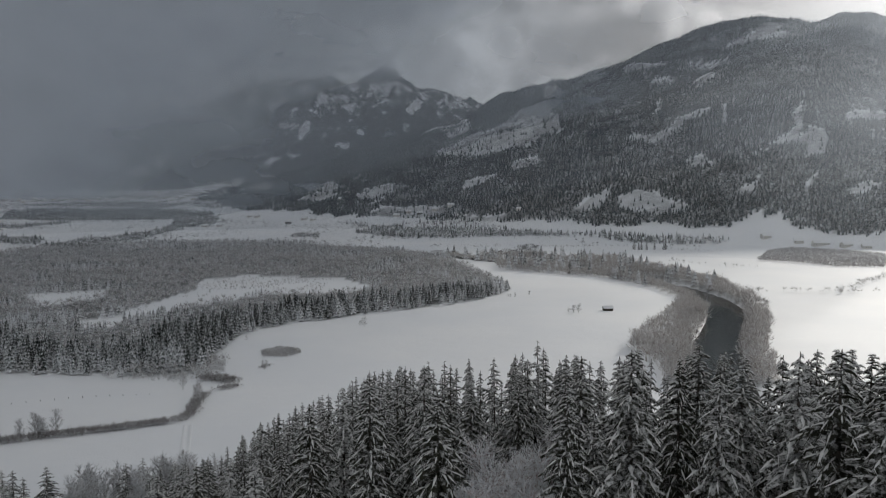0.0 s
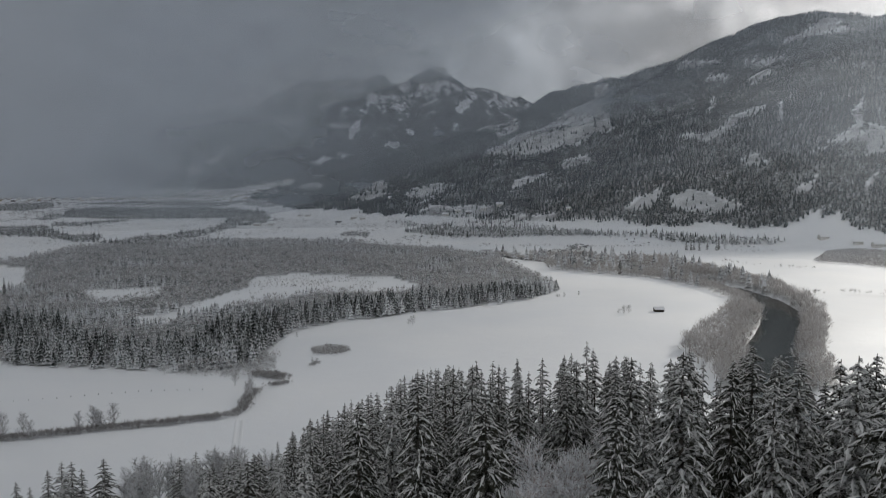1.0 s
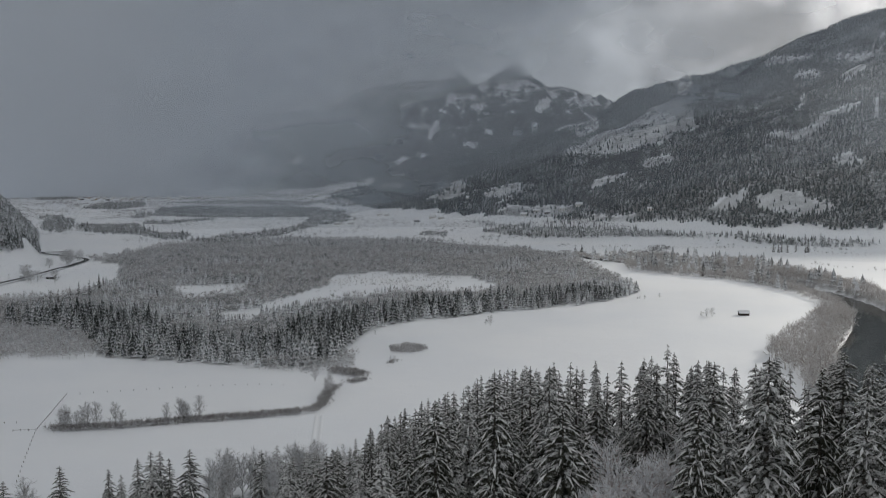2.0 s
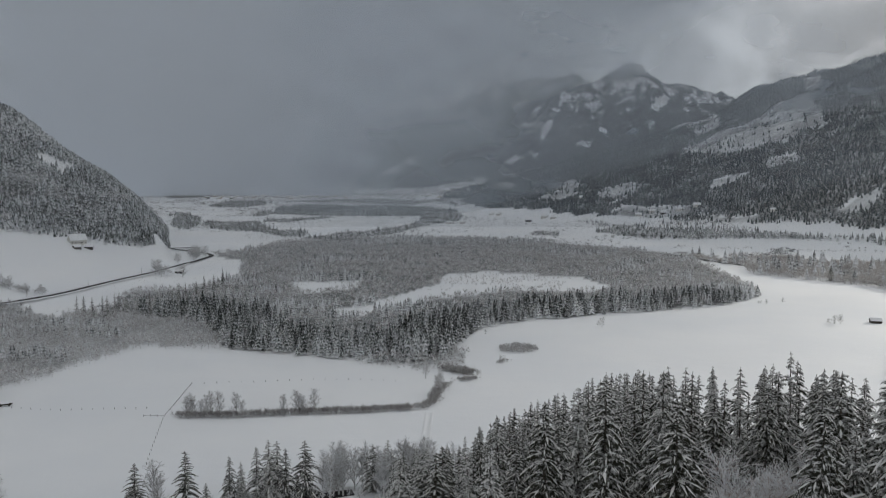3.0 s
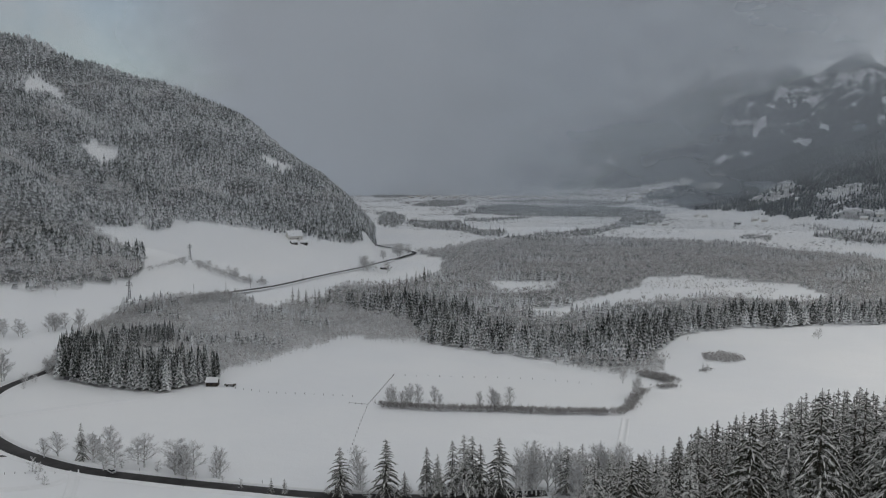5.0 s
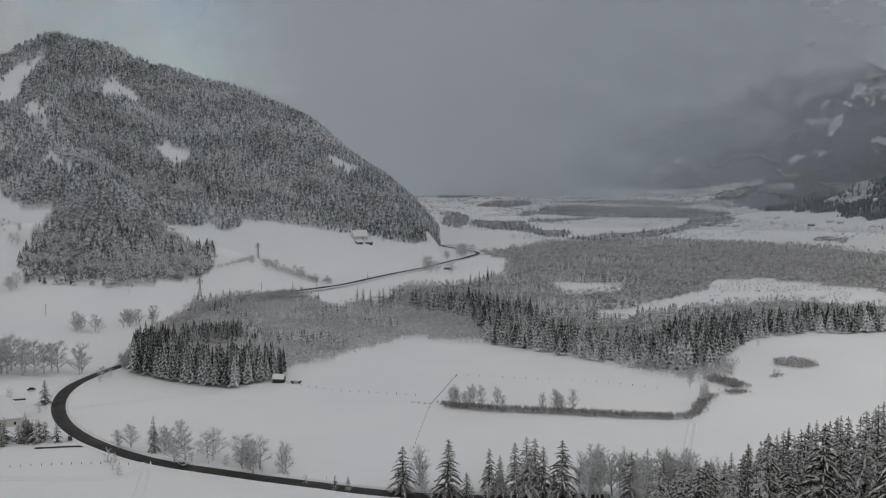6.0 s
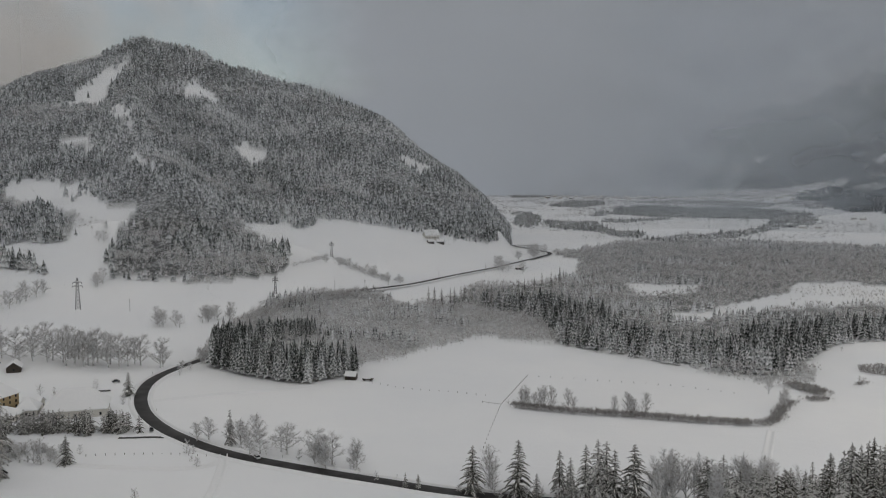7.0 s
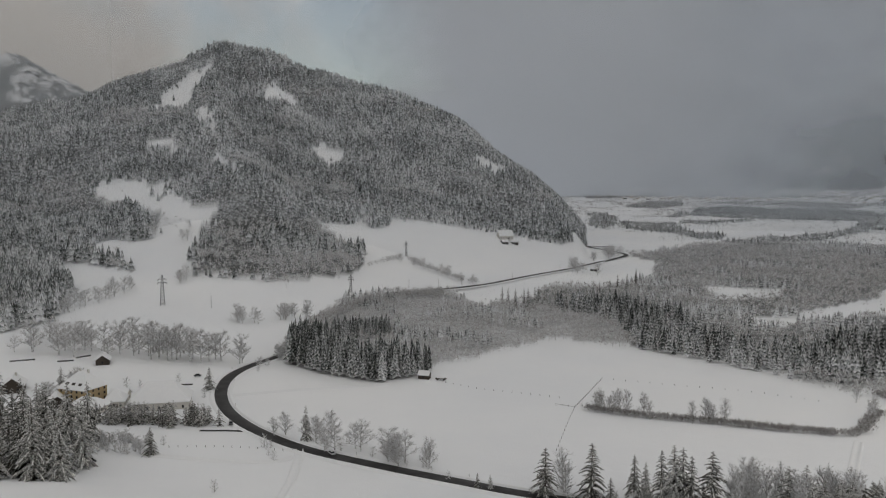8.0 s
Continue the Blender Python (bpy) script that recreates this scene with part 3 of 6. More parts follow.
# valley woods
x, y = scatter(-760, 90, 290, 1620, 5.6, lambda x, y: valley_wood(x, y), 6)
front = inside(x, y + 70, MAIN_WOOD) & (y < 900)
deep = line_distance(x, y, MAIN_WOOD[:13]) > 55
leafy = deep & (vnoise(x / 70 + 5, y / 70) + 0.35 * vnoise(x / 19, y / 19) > 0.44)
keep = rnd.rand(len(x)) < np.where(deep, 0.70, 0.74)
sp = keep & ~leafy
hh = rnd.uniform(9, 20, len(x)) * (0.72 + 0.40 * vnoise(x / 90, y / 90))
hh = np.where(deep, hh * 0.62, hh * 1.10)
edge_row = sp & ~deep & (np.hypot(x, y) < 860)
batch("edge_spruce_wood", x[edge_row], y[edge_row], hh[edge_row], [conifer_template(6, 4, s, 0.215) for s in range(50, 56)], M_EDGE, 27, "dark snowy spruces along the edge of a valley wood", "woodland")
sp &= ~edge_row
batch("valley_spruce_wood", x[sp], y[sp], hh[sp], MID_T, M_MID, 7, "frosted spruce wood on the valley floor", "woodland")
bl = keep & leafy
batch("valley_broadleaf_wood", x[bl], y[bl], rnd.uniform(5, 10, len(x))[bl], TWIG_T, M_BRUSH, 17, "grey leafless young wood with frosted twigs", "woodland", wide=(0.9, 1.4))
x, y = scatter(-520, -350, 295, 440, 4.3, lambda x, y: inside(x + 3 * fbm(x, y, 25, 2), y, STAND), 22)
hs = rnd.uniform(17.5, 24.0, len(x)) * np.where(y > 352, 0.68, 1.0)
batch("spruce_stand", x, y, hs, [conifer_template(9, 4, s, 0.155) for s in range(80, 86)], M_STAND, 23, "close stand of tall dark snowy spruces beside a road", "woodland")
# stunted trees on the wet glades, and spruces scattered through the brush
x, y = scatter(-440, -130, 650, 1020, 5.5, lambda x, y: (inside(x, y, GLADE_1) | inside(x, y, GLADE_2)) & (vnoise(x / 28, y / 40) + 0.3 * vnoise(x / 9, y / 9) > np.where(y > 860, 0.50, 0.80)), 18)
batch("glade_saplings", x, y, rnd.uniform(2, 5, len(x)), TWIG_T, M_BRUSH, 19, "small bare saplings on a snowy glade", "saplings")
x, y = scatter(-610, -365, 330, 640, 5.0, lambda x, y: inside(x, y, MIXED) & (vnoise(x / 45 + 9, y / 16) > 0.70), 20)
batch("mixed_spruce_wood", x, y, rnd.uniform(6, 11, len(x)), MID_T, M_MID, 21, "young frosted spruces among leafless brush", "woodland")
# brushwood
x, y = scatter(-620, -120, 325, 640, 3.9, lambda x, y: brush_land(x, y), 8)
batch("brushwood", x, y, rnd.uniform(3.5, 9, len(x)) * (0.6 + 0.8 * vnoise(x / 22, y / 22)), BRUSH_T, M_BRUSH, 9, "grey leafless brushwood dusted with snow", "brushwood", wide=(0.7, 1.1))


# ---------------------------------------------------------------- road and river
def resample(pts, step):
    p = np.array(pts, float)
    for _ in range(3):
        q = [p[0]]
        for a, b in zip(p, p[1:]):
            q += [0.75 * a + 0.25 * b, 0.25 * a + 0.75 * b]
        q.append(p[-1])
        p = np.array(q)
    d = np.concatenate([[0], np.cumsum(np.hypot(*np.diff(p, axis=0).T))])
    s = np.arange(0, d[-1], step)
    return np.stack([np.interp(s, d, p[:, 0]), np.interp(s, d, p[:, 1])], -1)


def ribbon(name, pts, offsets, lifts, mat, step=5.0, level=None):
    c = resample(pts, step)
    t = np.gradient(c, axis=0)
    t /= np.hypot(*t.T)[:, None]
    nrm = np.stack([-t[:, 1], t[:, 0]], -1)
    rows = []
    zc = height(c[:, 0], c[:, 1])
    for o, l in zip(offsets, lifts):
        p = c + nrm * o
        zz = np.maximum(zc, height(p[:, 0], p[:, 1])) + l + 0.0012 * np.maximum(0, np.hypot(c[:, 0], c[:, 1]) - 480) if level is None else np.full(len(p), level)
        rows.append(np.stack([p[:, 0], p[:, 1], zz], -1))
    V = np.stack(rows, 1).reshape(-1, 3)
    m, n = len(offsets), len(c)
    i, j = np.meshgrid(np.arange(n - 1), np.arange(m - 1), indexing="ij")
    Q = np.stack([i * m + j, (i + 1) * m + j, (i + 1) * m + j + 1, i * m + j + 1], -1).reshape(-1, 4)[:, ::-1]
    return new(name, mesh_np(name, V, Q, mat, True))


def asphalt_material():
    m = Mat("wet_asphalt", 0.7, 0.3)
    v = m.noise(m.pos(), 0.15, 5.0)
    m.color(m.mix(m.ramp(v, 0.35, 0.7), (0.026, 0.025, 0.026), (0.050, 0.049, 0.050)))
    return m.m


def water_material():
    m = Mat("river_water", 0.12, 0.5)
    m.color((0.012, 0.016, 0.014))
    m.bump(m.noise(m.pos(), 0.5, 3.0), 0.15, 0.1)
    return m.m


M_ROAD, M_WATER = asphalt_material(), water_material()
ROAD = [(-120, 285), (-165, 255), (-201, 238), (-224, 232), (-248, 224), (-271, 219), (-296, 214), (-322, 213), (-351, 215), (-383, 224), (-413, 239), (-435, 256), (-450, 275), (-459, 294), (-469, 322), (-506, 360), (-560, 420), (-588, 477), (-589, 532), (-588, 601), (-609, 707), (-622, 806), (-629, 871), (-653, 977), (-667, 1050), (-676, 1082), (-700, 1102), (-735, 1109), (-764, 1107), (-775, 1120), (-771, 1144), (-759, 1180)]
road = tagged(ribbon("road", ROAD, (-3.5, -2.8, 0, 2.8, 3.5), (0.02, 0.30, 0.34, 0.30, 0.02), M_ROAD, 4.0), "dark wet asphalt country road cleared of snow", "road", kind="structure")
river = tagged(ribbon("river", RIVER, (-19, 0, 19), (0, 0, 0), M_WATER, 8.0, -3.2), "dark still river water between snowy banks", "river", kind="structure")


# ---------------------------------------------------------------- single trees
def near_spruce_material():
    m = Mat("spruce_needles", 0.8, 0.2)
    v = m.noise(m.pos(), 2.2, 4.0, 0.7)
    f = m.math("ADD", v, m.math("MULTIPLY", m.normal_z(), 0.16))
    f = m.math("ADD", f, m.math("MULTIPLY", m.math("SUBTRACT", m.random(), 0.5), 0.14))
    green = m.mix(m.noise(m.pos(), 0.4, 3.0), (0.015, 0.015, 0.010), (0.034, 0.034, 0.022))
    m.color(m.mix(m.ramp(f, 0.53, 0.80), green, (0.66, 0.66, 0.65)))
    return m.m


def bark_material():
    m = Mat("bark", 0.9, 0.15)
    m.color(m.mix(m.noise(m.pos((1, 1, 0.3)), 6.0, 4.0), (0.045, 0.038, 0.032), (0.12, 0.105, 0.09)))
    return m.m


def clump_snow_material():
    m = Mat("clumped_snow", 0.8, 0.2)
    m.color(m.mix(m.noise(m.pos(), 3.0, 4.0, 0.7), (0.60, 0.60, 0.59), (0.85, 0.845, 0.835)))
    m.bump(m.noise(m.pos(), 7.0, 3.0), 0.5, 0.08)
    return m.m


M_NEEDLE, M_BARK, M_CLUMP = near_spruce_material(), bark_material(), clump_snow_material()
M_BIRCH = twig_material("frosted_birch_twigs", (0.34, 0.26, 0.23), 0.95, 0.34, 0.52, 3.0)


def part(name, me, parent, label=""):
    ob = new(name, me)
    ob.parent = parent
    return tagged(ob, label)


def thing(name, label, category, m, group=""):
    ob = new(name)
    ob.matrix_world = m
    return tagged(ob, label, category, group)


def taper(pts, radii, sides):
    """A round limb through the points."""
    V, T = [], []
    for k, (p, r) in enumerate(zip(pts, radii)):
        for j in range(sides):
            a = 6.283 * j / sides
            V.append((p[0] + r * math.cos(a), p[1] + r * math.sin(a), p[2]))
        if k:
            for j in range(sides):
                a, b = (k - 1) * sides + j, (k - 1) * sides + (j + 1) % sides
                T += [(a, b, b + sides), (a, b + sides, a + sides)]
    return V, T


def spruce_meshes(seed, H, whorls, per, sprigs, girth=0.19):
    """Whorls of drooping boughs, each a narrow roofed spine with hanging sprigs and a ridge of snow."""
    rnd = random.Random(seed)
    V, T, SV, ST = [], [], [], []
    for w in range(whorls):
        u = (w + 0.3) / whorls
        u = 1 - (1 - u) ** 1.5
        z0 = H * (0.06 + 0.93 * u)
        reach = girth * H * (1 - u) ** 0.70 * rnd.uniform(0.8, 1.15) + 0.14
        n = max(5, int(per * (1 - 0.25 * u)))
        off = rnd.uniform(0, 6.28)
        for b in range(n):
            a = off + 6.283 * b / n + rnd.uniform(-0.4, 0.4)
            L = reach * rnd.uniform(0.55, 1.15)
            z = z0 + rnd.uniform(-0.9, 0.9) * H / whorls * (1 - 0.6 * u)
            rise = 0.10 + 0.45 * u + rnd.uniform(-0.12, 0.12)
            droop = 0.80 + 0.36 * (1 - u) + rnd.uniform(-0.25, 0.30)
            ca, sa = math.cos(a), math.sin(a)
            bend = rnd.uniform(-0.22, 0.22)

            def at(s, side, down):
                px, py = L * s, bend * s * s * L + side
                zz = z + L * (rise * s - droop * s * s) + 0.22 * L * max(0.0, s - 0.7)
                return (px * ca - py * sa, px * sa + py * ca, zz - down)

            k = len(V)
            for i in range(3):
                s = (0.0, 0.5, 1.0)[i]
                wd = L * (0.09, 0.12, 0.02)[i] * rnd.uniform(0.8, 1.25) + 0.04
                V += [at(s, -wd, 0.9 * wd), at(s, 0, 0), at(s, wd, 0.9 * wd)]
            for i in range(2):
                p = k + 3 * i
                T += [(p, p + 3, p + 4), (p, p + 4, p + 1), (p + 1, p + 4, p + 5), (p + 1, p + 5, p + 2)]
            for i in range(sprigs):
                s = 0.12 + 0.82 * (i + rnd.random()) / sprigs
                for side in (-1, 1):
                    ln = L * rnd.uniform(0.22, 0.42) * (1.2 - 0.65 * s) + 0.1
                    out, m = ln * rnd.uniform(0.30, 0.75), len(V)
                    fall = ln * rnd.uniform(0.6, 1.15)
                    V += [at(s - 0.035, 0, 0.03), at(s + 0.04, side * 0.03, 0.03), at(min(1.06, s + 0.35 * ln / L), side * out, fall)]
                    T.append((m, m + 1, m + 2))
                    if rnd.random() < 0.60:
                        m, f = len(SV), rnd.uniform(0.4, 0.8)
                        SV += [at(s - 0.02, 0, -0.06), at(s + 0.025, side * 0.02, -0.06), at(min(1.0, s + 0.35 * f * ln / L), side * out * f, fall * f - 0.07)]
                        ST.append((m, m + 1, m + 2))
            # a broken, knobbly ridge of snow along the bough
            lo = rnd.uniform(0.05, 0.20)
            while lo < 0.92:
                hi = min(1.02, lo + rnd.uniform(0.22, 0.5))
                fat = L * rnd.uniform(0.018, 0.036) + 0.045
                m = len(SV)
                for q, wd in ((0.0, 0.3), (0.4, rnd.uniform(0.7, 1.2)), (1.0, 0.12)):
                    s = lo + q * (hi - lo)
                    wd *= fat * (1.15 - 0.4 * s)
                    SV += [at(s, -wd, 0.3 * wd - 0.03), at(s, 0, -0.05 - 0.8 * wd), at(s, wd, 0.3 * wd - 0.03)]
                for q in (m, m + 3):
                    ST += [(q, q + 3, q + 4), (q, q + 4, q + 1), (q + 1, q + 4, q + 5), (q + 1, q + 5, q + 2)]
                lo = hi + rnd.uniform(0.02, 0.14)
    TV, TT = taper([(0, 0, -1.5), (0, 0, 0.3 * H), (0, 0, 0.7 * H), (0, 0, H)], (0.016 * H, 0.012 * H, 0.006 * H, 0.001 * H), 6)
    me = mesh_np("crown", V + SV, T + [tuple(i + len(V) for i in t) for t in ST], M_NEEDLE)
    me.materials.append(M_CLUMP)
    me.polygons.foreach_set("material_index", np.concatenate([np.zeros(len(T), np.int32), np.ones(len(ST), np.int32)]))
    return mesh_np("trunk", TV, TT, M_BARK, True), me


def spruce_master(meshes, label, name="spruce"):
    ob = thing(name, label, "spruce tree", Matrix.Translation((0, 0, -400)), "spruces")
    part("trunk", meshes[0], ob)
    part("crown", meshes[1], ob, "dark drooping boughs loaded with snow")
    return ob


def ground_z(x, y):
    return float(height(np.array([float(x)]), np.array([float(y)]))[0])


class Kind:
    """The first use places the built thing itself, further ones copy it."""

    def __init__(self, ob, tall):
        self.ob, self.tall, self.used = ob, tall, False

    def put(self, x, y, h, wide=1.0, turn=0.0, sink=0.3):
        s = h / self.tall
        m = Matrix.Translation((x, y, ground_z(x, y) - sink)) @ Matrix.Rotation(turn, 4, "Z") @ Matrix.Diagonal((s * wide, s * wide, s, 1))
        if not self.used:
            self.used = True
            self.ob.matrix_world = m
            return self.ob
        was = self.ob.scale.copy()
        self.ob.scale = (1, 1, 1)
        made = copy_thing(self.ob, m)
        self.ob.scale = was
        return made


NEAR = [Kind(spruce_master(spruce_meshes(100 + i, 24.0, 27, 8, 4, 0.20 + 0.014 * (i % 3)), "tall spruce heavily laden with snow on a hillside"), 24.0) for i in range(5)]
FARTHER = [Kind(spruce_master(spruce_meshes(120 + i, 22.0, 18, 7, 3, 0.185), "slender spruce frosted with snow in a dense stand"), 22.0) for i in range(4)]
YOUNG = [Kind(spruce_master(spruce_meshes(140 + i, 12.0, 14, 7, 2, 0.22), "young spruce thickly covered with snow", "young_spruce"), 12.0) for i in range(3)]
ROADSIDE = [Kind(spruce_master(spruce_meshes(160 + i, 20.0, 18, 7, 3, 0.21), "free-standing snowy spruce at the edge of a field", "field_spruce"), 20.0) for i in range(3)]
HEDGE_SPRUCE = [Kind(spruce_master(spruce_meshes(170 + i, 9.0, 9, 6, 1, 0.27), "dark low spruce in a garden hedge, dusted with snow", "garden_spruce"), 9.0) for i in range(2)]

# skyline of the hill stand, as slope below the eye by bearing (degrees to the left)
SKY_AZ = [-34, -28.4, -27.3, -24.7, -22.9, -21.0, -17.5, -15.3, -13.4, -10.8, -6.5, -4.6, -2.6, -0.6, 1.3, 3.3, 5.1, 7.3, 9.6, 13.1, 15.0, 16.9, 19.8, 21.5]
SKY_SLOPE = [0.2, 0.195, 0.184, 0.187, 0.195, 0.207, 0.189, 0.214, 0.199, 0.218, 0.195, 0.214, 0.213, 0.221, 0.222, 0.227, 0.227, 0.255, 0.265, 0.292, 0.312, 0.329, 0.332, 0.335]
OUTER_AZ = [-34, -27, -17, -6.5, 0, 5, 10, 16, 20]
OUTER_R = [88, 98, 114, 145, 172, 188, 216, 246, 262]
stand_rnd = random.Random(7)
spots = [(60, -26.0), (70, -29.5), (78, -22.6), (84, -17.4), (92, -19.0), (74, -20.2), (105, -13.4), (66, -13.0), (110, -10.9), (82, -9.6), (126, -6.6), (64, -31.5), (80, -27.7), (71, -28.4), (90, -24.6), (66, -23.6), (88, -26.6), (58, -28.8)]
trees = []
for r, az in spots:
    a = radians(az)
    x, y = -math.sin(a) * r, math.cos(a) * r
    trees.append((x, y, r, az, True))
for k in range(9000):
    az = stand_rnd.uniform(-33.5, 20)
    rmax = float(np.interp(az, OUTER_AZ, OUTER_R))
    r = math.sqrt(stand_rnd.uniform(62 ** 2, rmax ** 2))
    a = radians(az)
    x, y = -math.sin(a) * r, math.cos(a) * r
    if -8.5 < az < 0.0 and r < 90:
        continue
    gap = 4.1 if r > 115 else 5.0
    if all((x - q[0]) ** 2 + (y - q[1]) ** 2 > gap * gap for q in trees):
        trees.append((x, y, r, az, False))
trees = sorted(trees, key=lambda q: q[2] if not q[4] else 0)[:350]
for x, y, r, az, lead in trees:
    top = EYE - float(np.interp(az, SKY_AZ, SKY_SLOPE)) * r * (1 + (0.0 if lead else abs(stand_rnd.gauss(0, 0.10))))
    h = top - ground_z(x, y)
    h = min(h, stand_rnd.uniform(21, 29) if not lead else 32)
    if h < 6:
        continue
    h *= 1.01
    turn = stand_rnd.uniform(0, 6.28)
    if h < 15:
        stand_rnd.choice(YOUNG).put(x, y, h, stand_rnd.uniform(0.8, 1.05), turn)
    elif r < 108:
        stand_rnd.choice(NEAR).put(x, y, h, 1.2 if lead else stand_rnd.uniform(0.85, 1.1), turn)
    else:
        stand_rnd.choice(FARTHER).put(x, y, h, stand_rnd.uniform(0.9, 1.15), turn)


# ---------------------------------------------------------------- leafless trees
def bare_meshes(seed, H, spread, limbs, branches, twigs, tips, twig_mat, thick=1.0, stem=0.28):
    rnd = random.Random(seed)
    WV, WT, V, T = [], [], [], []

    def limb(p, q, r0, r1, sides=4, wood=True):
        VV, TT = (WV, WT) if wood else (V, T)
        d = (q - p).normalized()
        e = d.orthogonal().normalized()
        f = d.cross(e)
        k = len(VV)
        for c, r in ((p, r0), (q, r1)):
            for j in range(sides):
                a = 6.283 * j / sides
                VV.append(tuple(c + e * (r * math.cos(a)) + f * (r * math.sin(a))))
        for j in range(sides):
            a, b = k + j, k + (j + 1) % sides
            TT.extend([(a, b, b + sides), (a, b + sides, a + sides)])

    def blade(p, q, w):
        d = (q - p)
        e = d.cross(Vector((rnd.gauss(0, 1), rnd.gauss(0, 1), rnd.gauss(0, 1)))).normalized() * w
        k = len(V)
        V.extend([tuple(p - e), tuple(p + e), tuple(q)])
        T.append((k, k + 1, k + 2))

    def way(d, swing, lift):
        v = Vector((d.x + rnd.gauss(0, swing), d.y + rnd.gauss(0, swing), d.z + rnd.gauss(0, swing * 0.6) + lift))
        return v.normalized()

    top = Vector((rnd.uniform(-0.3, 0.3), rnd.uniform(-0.3, 0.3), stem * H))
    limb(Vector((0, 0, -0.6)), top, 0.017 * H * thick, 0.013 * H * thick, 6)
    leader = top + Vector((rnd.uniform(-0.4, 0.4), rnd.uniform(-0.4, 0.4), (0.80 - stem) * H))
    limb(top, leader, 0.012 * H * thick, 0.005 * H * thick, 5)
    for i in range(limbs):
        s = i / limbs
        a = i * 2.4 + rnd.uniform(-0.4, 0.4)
        p = top + (leader - top) * s * 0.95
        d = Vector((math.cos(a) * spread * (1.2 - 0.6 * s), math.sin(a) * spread * (1.2 - 0.6 * s), 0.75)).normalized()
        L = H * rnd.uniform(0.26, 0.40) * (1 - 0.45 * s)
        q = p + d * L
        limb(p, q, 0.008 * H * thick, 0.003 * H * thick, 4, False)
        for j in range(branches):
            u = rnd.uniform(0.25, 1.0)
            p2 = p + (q - p) * u
            d2 = way(d, 0.55, 0.25)
            q2 = p2 + d2 * L * rnd.uniform(0.35, 0.6) * (1.2 - 0.5 * u)
            blade(p2, q2, 0.0034 * H * thick)
            for t in range(twigs):
                w = rnd.uniform(0.15, 1.0)
                p3 = p2 + (q2 - p2) * w
                q3 = p3 + way(d2, 0.7, 0.15) * H * rnd.uniform(0.05, 0.11)
                blade(p3, q3, 0.0022 * H * thick)
                for z in range(tips):
                    v = rnd.uniform(0.2, 1.0)
                    p4 = p3 + (q3 - p3) * v
                    blade(p4, p4 + way(q3 - p3, 0.5, 0.1) * H * rnd.uniform(0.025, 0.055), 0.0019 * H * thick)
    return mesh_np("trunk", WV, WT, twig_mat, True), mesh_np("crown", V, T, twig_mat)


def bare_master(name, meshes, label, category, tall, group=""):
    ob = thing(name, label, category, Matrix.Translation((0, 0, -400)), group)
    part("trunk", meshes[0], ob)
    part("crown", meshes[1], ob, "fine twigs white with frost")
    return Kind(ob, tall)


BARE = [bare_master("bare_tree", bare_meshes(200 + i, 15.0, 1.0 + 0.2 * (i % 2), 14, 7, 6, 3, M_TWIG, 1.5, 0.12), "leafless tree with frosted branches in the snow", "tree", 15.0, "leafless trees") for i in range(4)]
SLIM = [bare_master("alder", bare_meshes(220 + i, 15.0, 0.5, 14, 7, 5, 3, M_TWIG, 1.7, 0.08), "slim leafless alder with grey frosted twigs", "tree", 15.0, "leafless trees") for i in range(3)]
SHRUB = [bare_master("shrub", bare_meshes(240 + i, 4.0, 1.2, 11, 5, 4, 2, M_TWIG, 3.0, 0.03), "low leafless shrub covered with hoar frost", "shrub", 4.0, "shrubs") for i in range(3)]
BIRCH = [bare_master("birch", bare_meshes(260 + i, 18.0, 0.6, 13, 11, 7, 6, M_BIRCH, 0.9, 0.2), "leafless birch thick with pinkish hoar frost", "birch tree", 18.0, "frosted birches") for i in range(3)]

tr = random.Random(11)
for r, az, top in ((70, -4.2, 0.320), (74, -5.4, 0.33), (66, -2.8, 0.35), (82, -7.6, 0.31), (88, -8.8, 0.29), (72, -0.6, 0.39), (69, -6.6, 0.36), (70, 3.2, 0.40)):
    x, y = -math.sin(radians(az)) * r, math.cos(radians(az)) * r
    tr.choice(BIRCH).put(x, y, max(7.0, EYE - top * r - ground_z(x, y)), 1.0, tr.uniform(0, 6.28))


def put_all(kinds, spots, lo, hi, wide=(0.9, 1.15)):
    loose = 2.6 if kinds is BARE or kinds is SLIM else 0.8
    for x, y in spots:
        x, y = x + tr.gauss(0, loose), y + tr.gauss(0, loose)
        tr.choice(kinds).put(x, y, tr.uniform(lo, hi), tr.uniform(*wide), tr.uniform(0, 6.28))
        # a smaller neighbour makes a loose clump
        if kinds in (BARE, SLIM) and tr.random() < 0.6:
            tr.choice(kinds).put(x + tr.uniform(-5, 5), y + tr.uniform(-5, 5), tr.uniform(0.5, 0.85) * hi, tr.uniform(*wide), tr.uniform(0, 6.28))


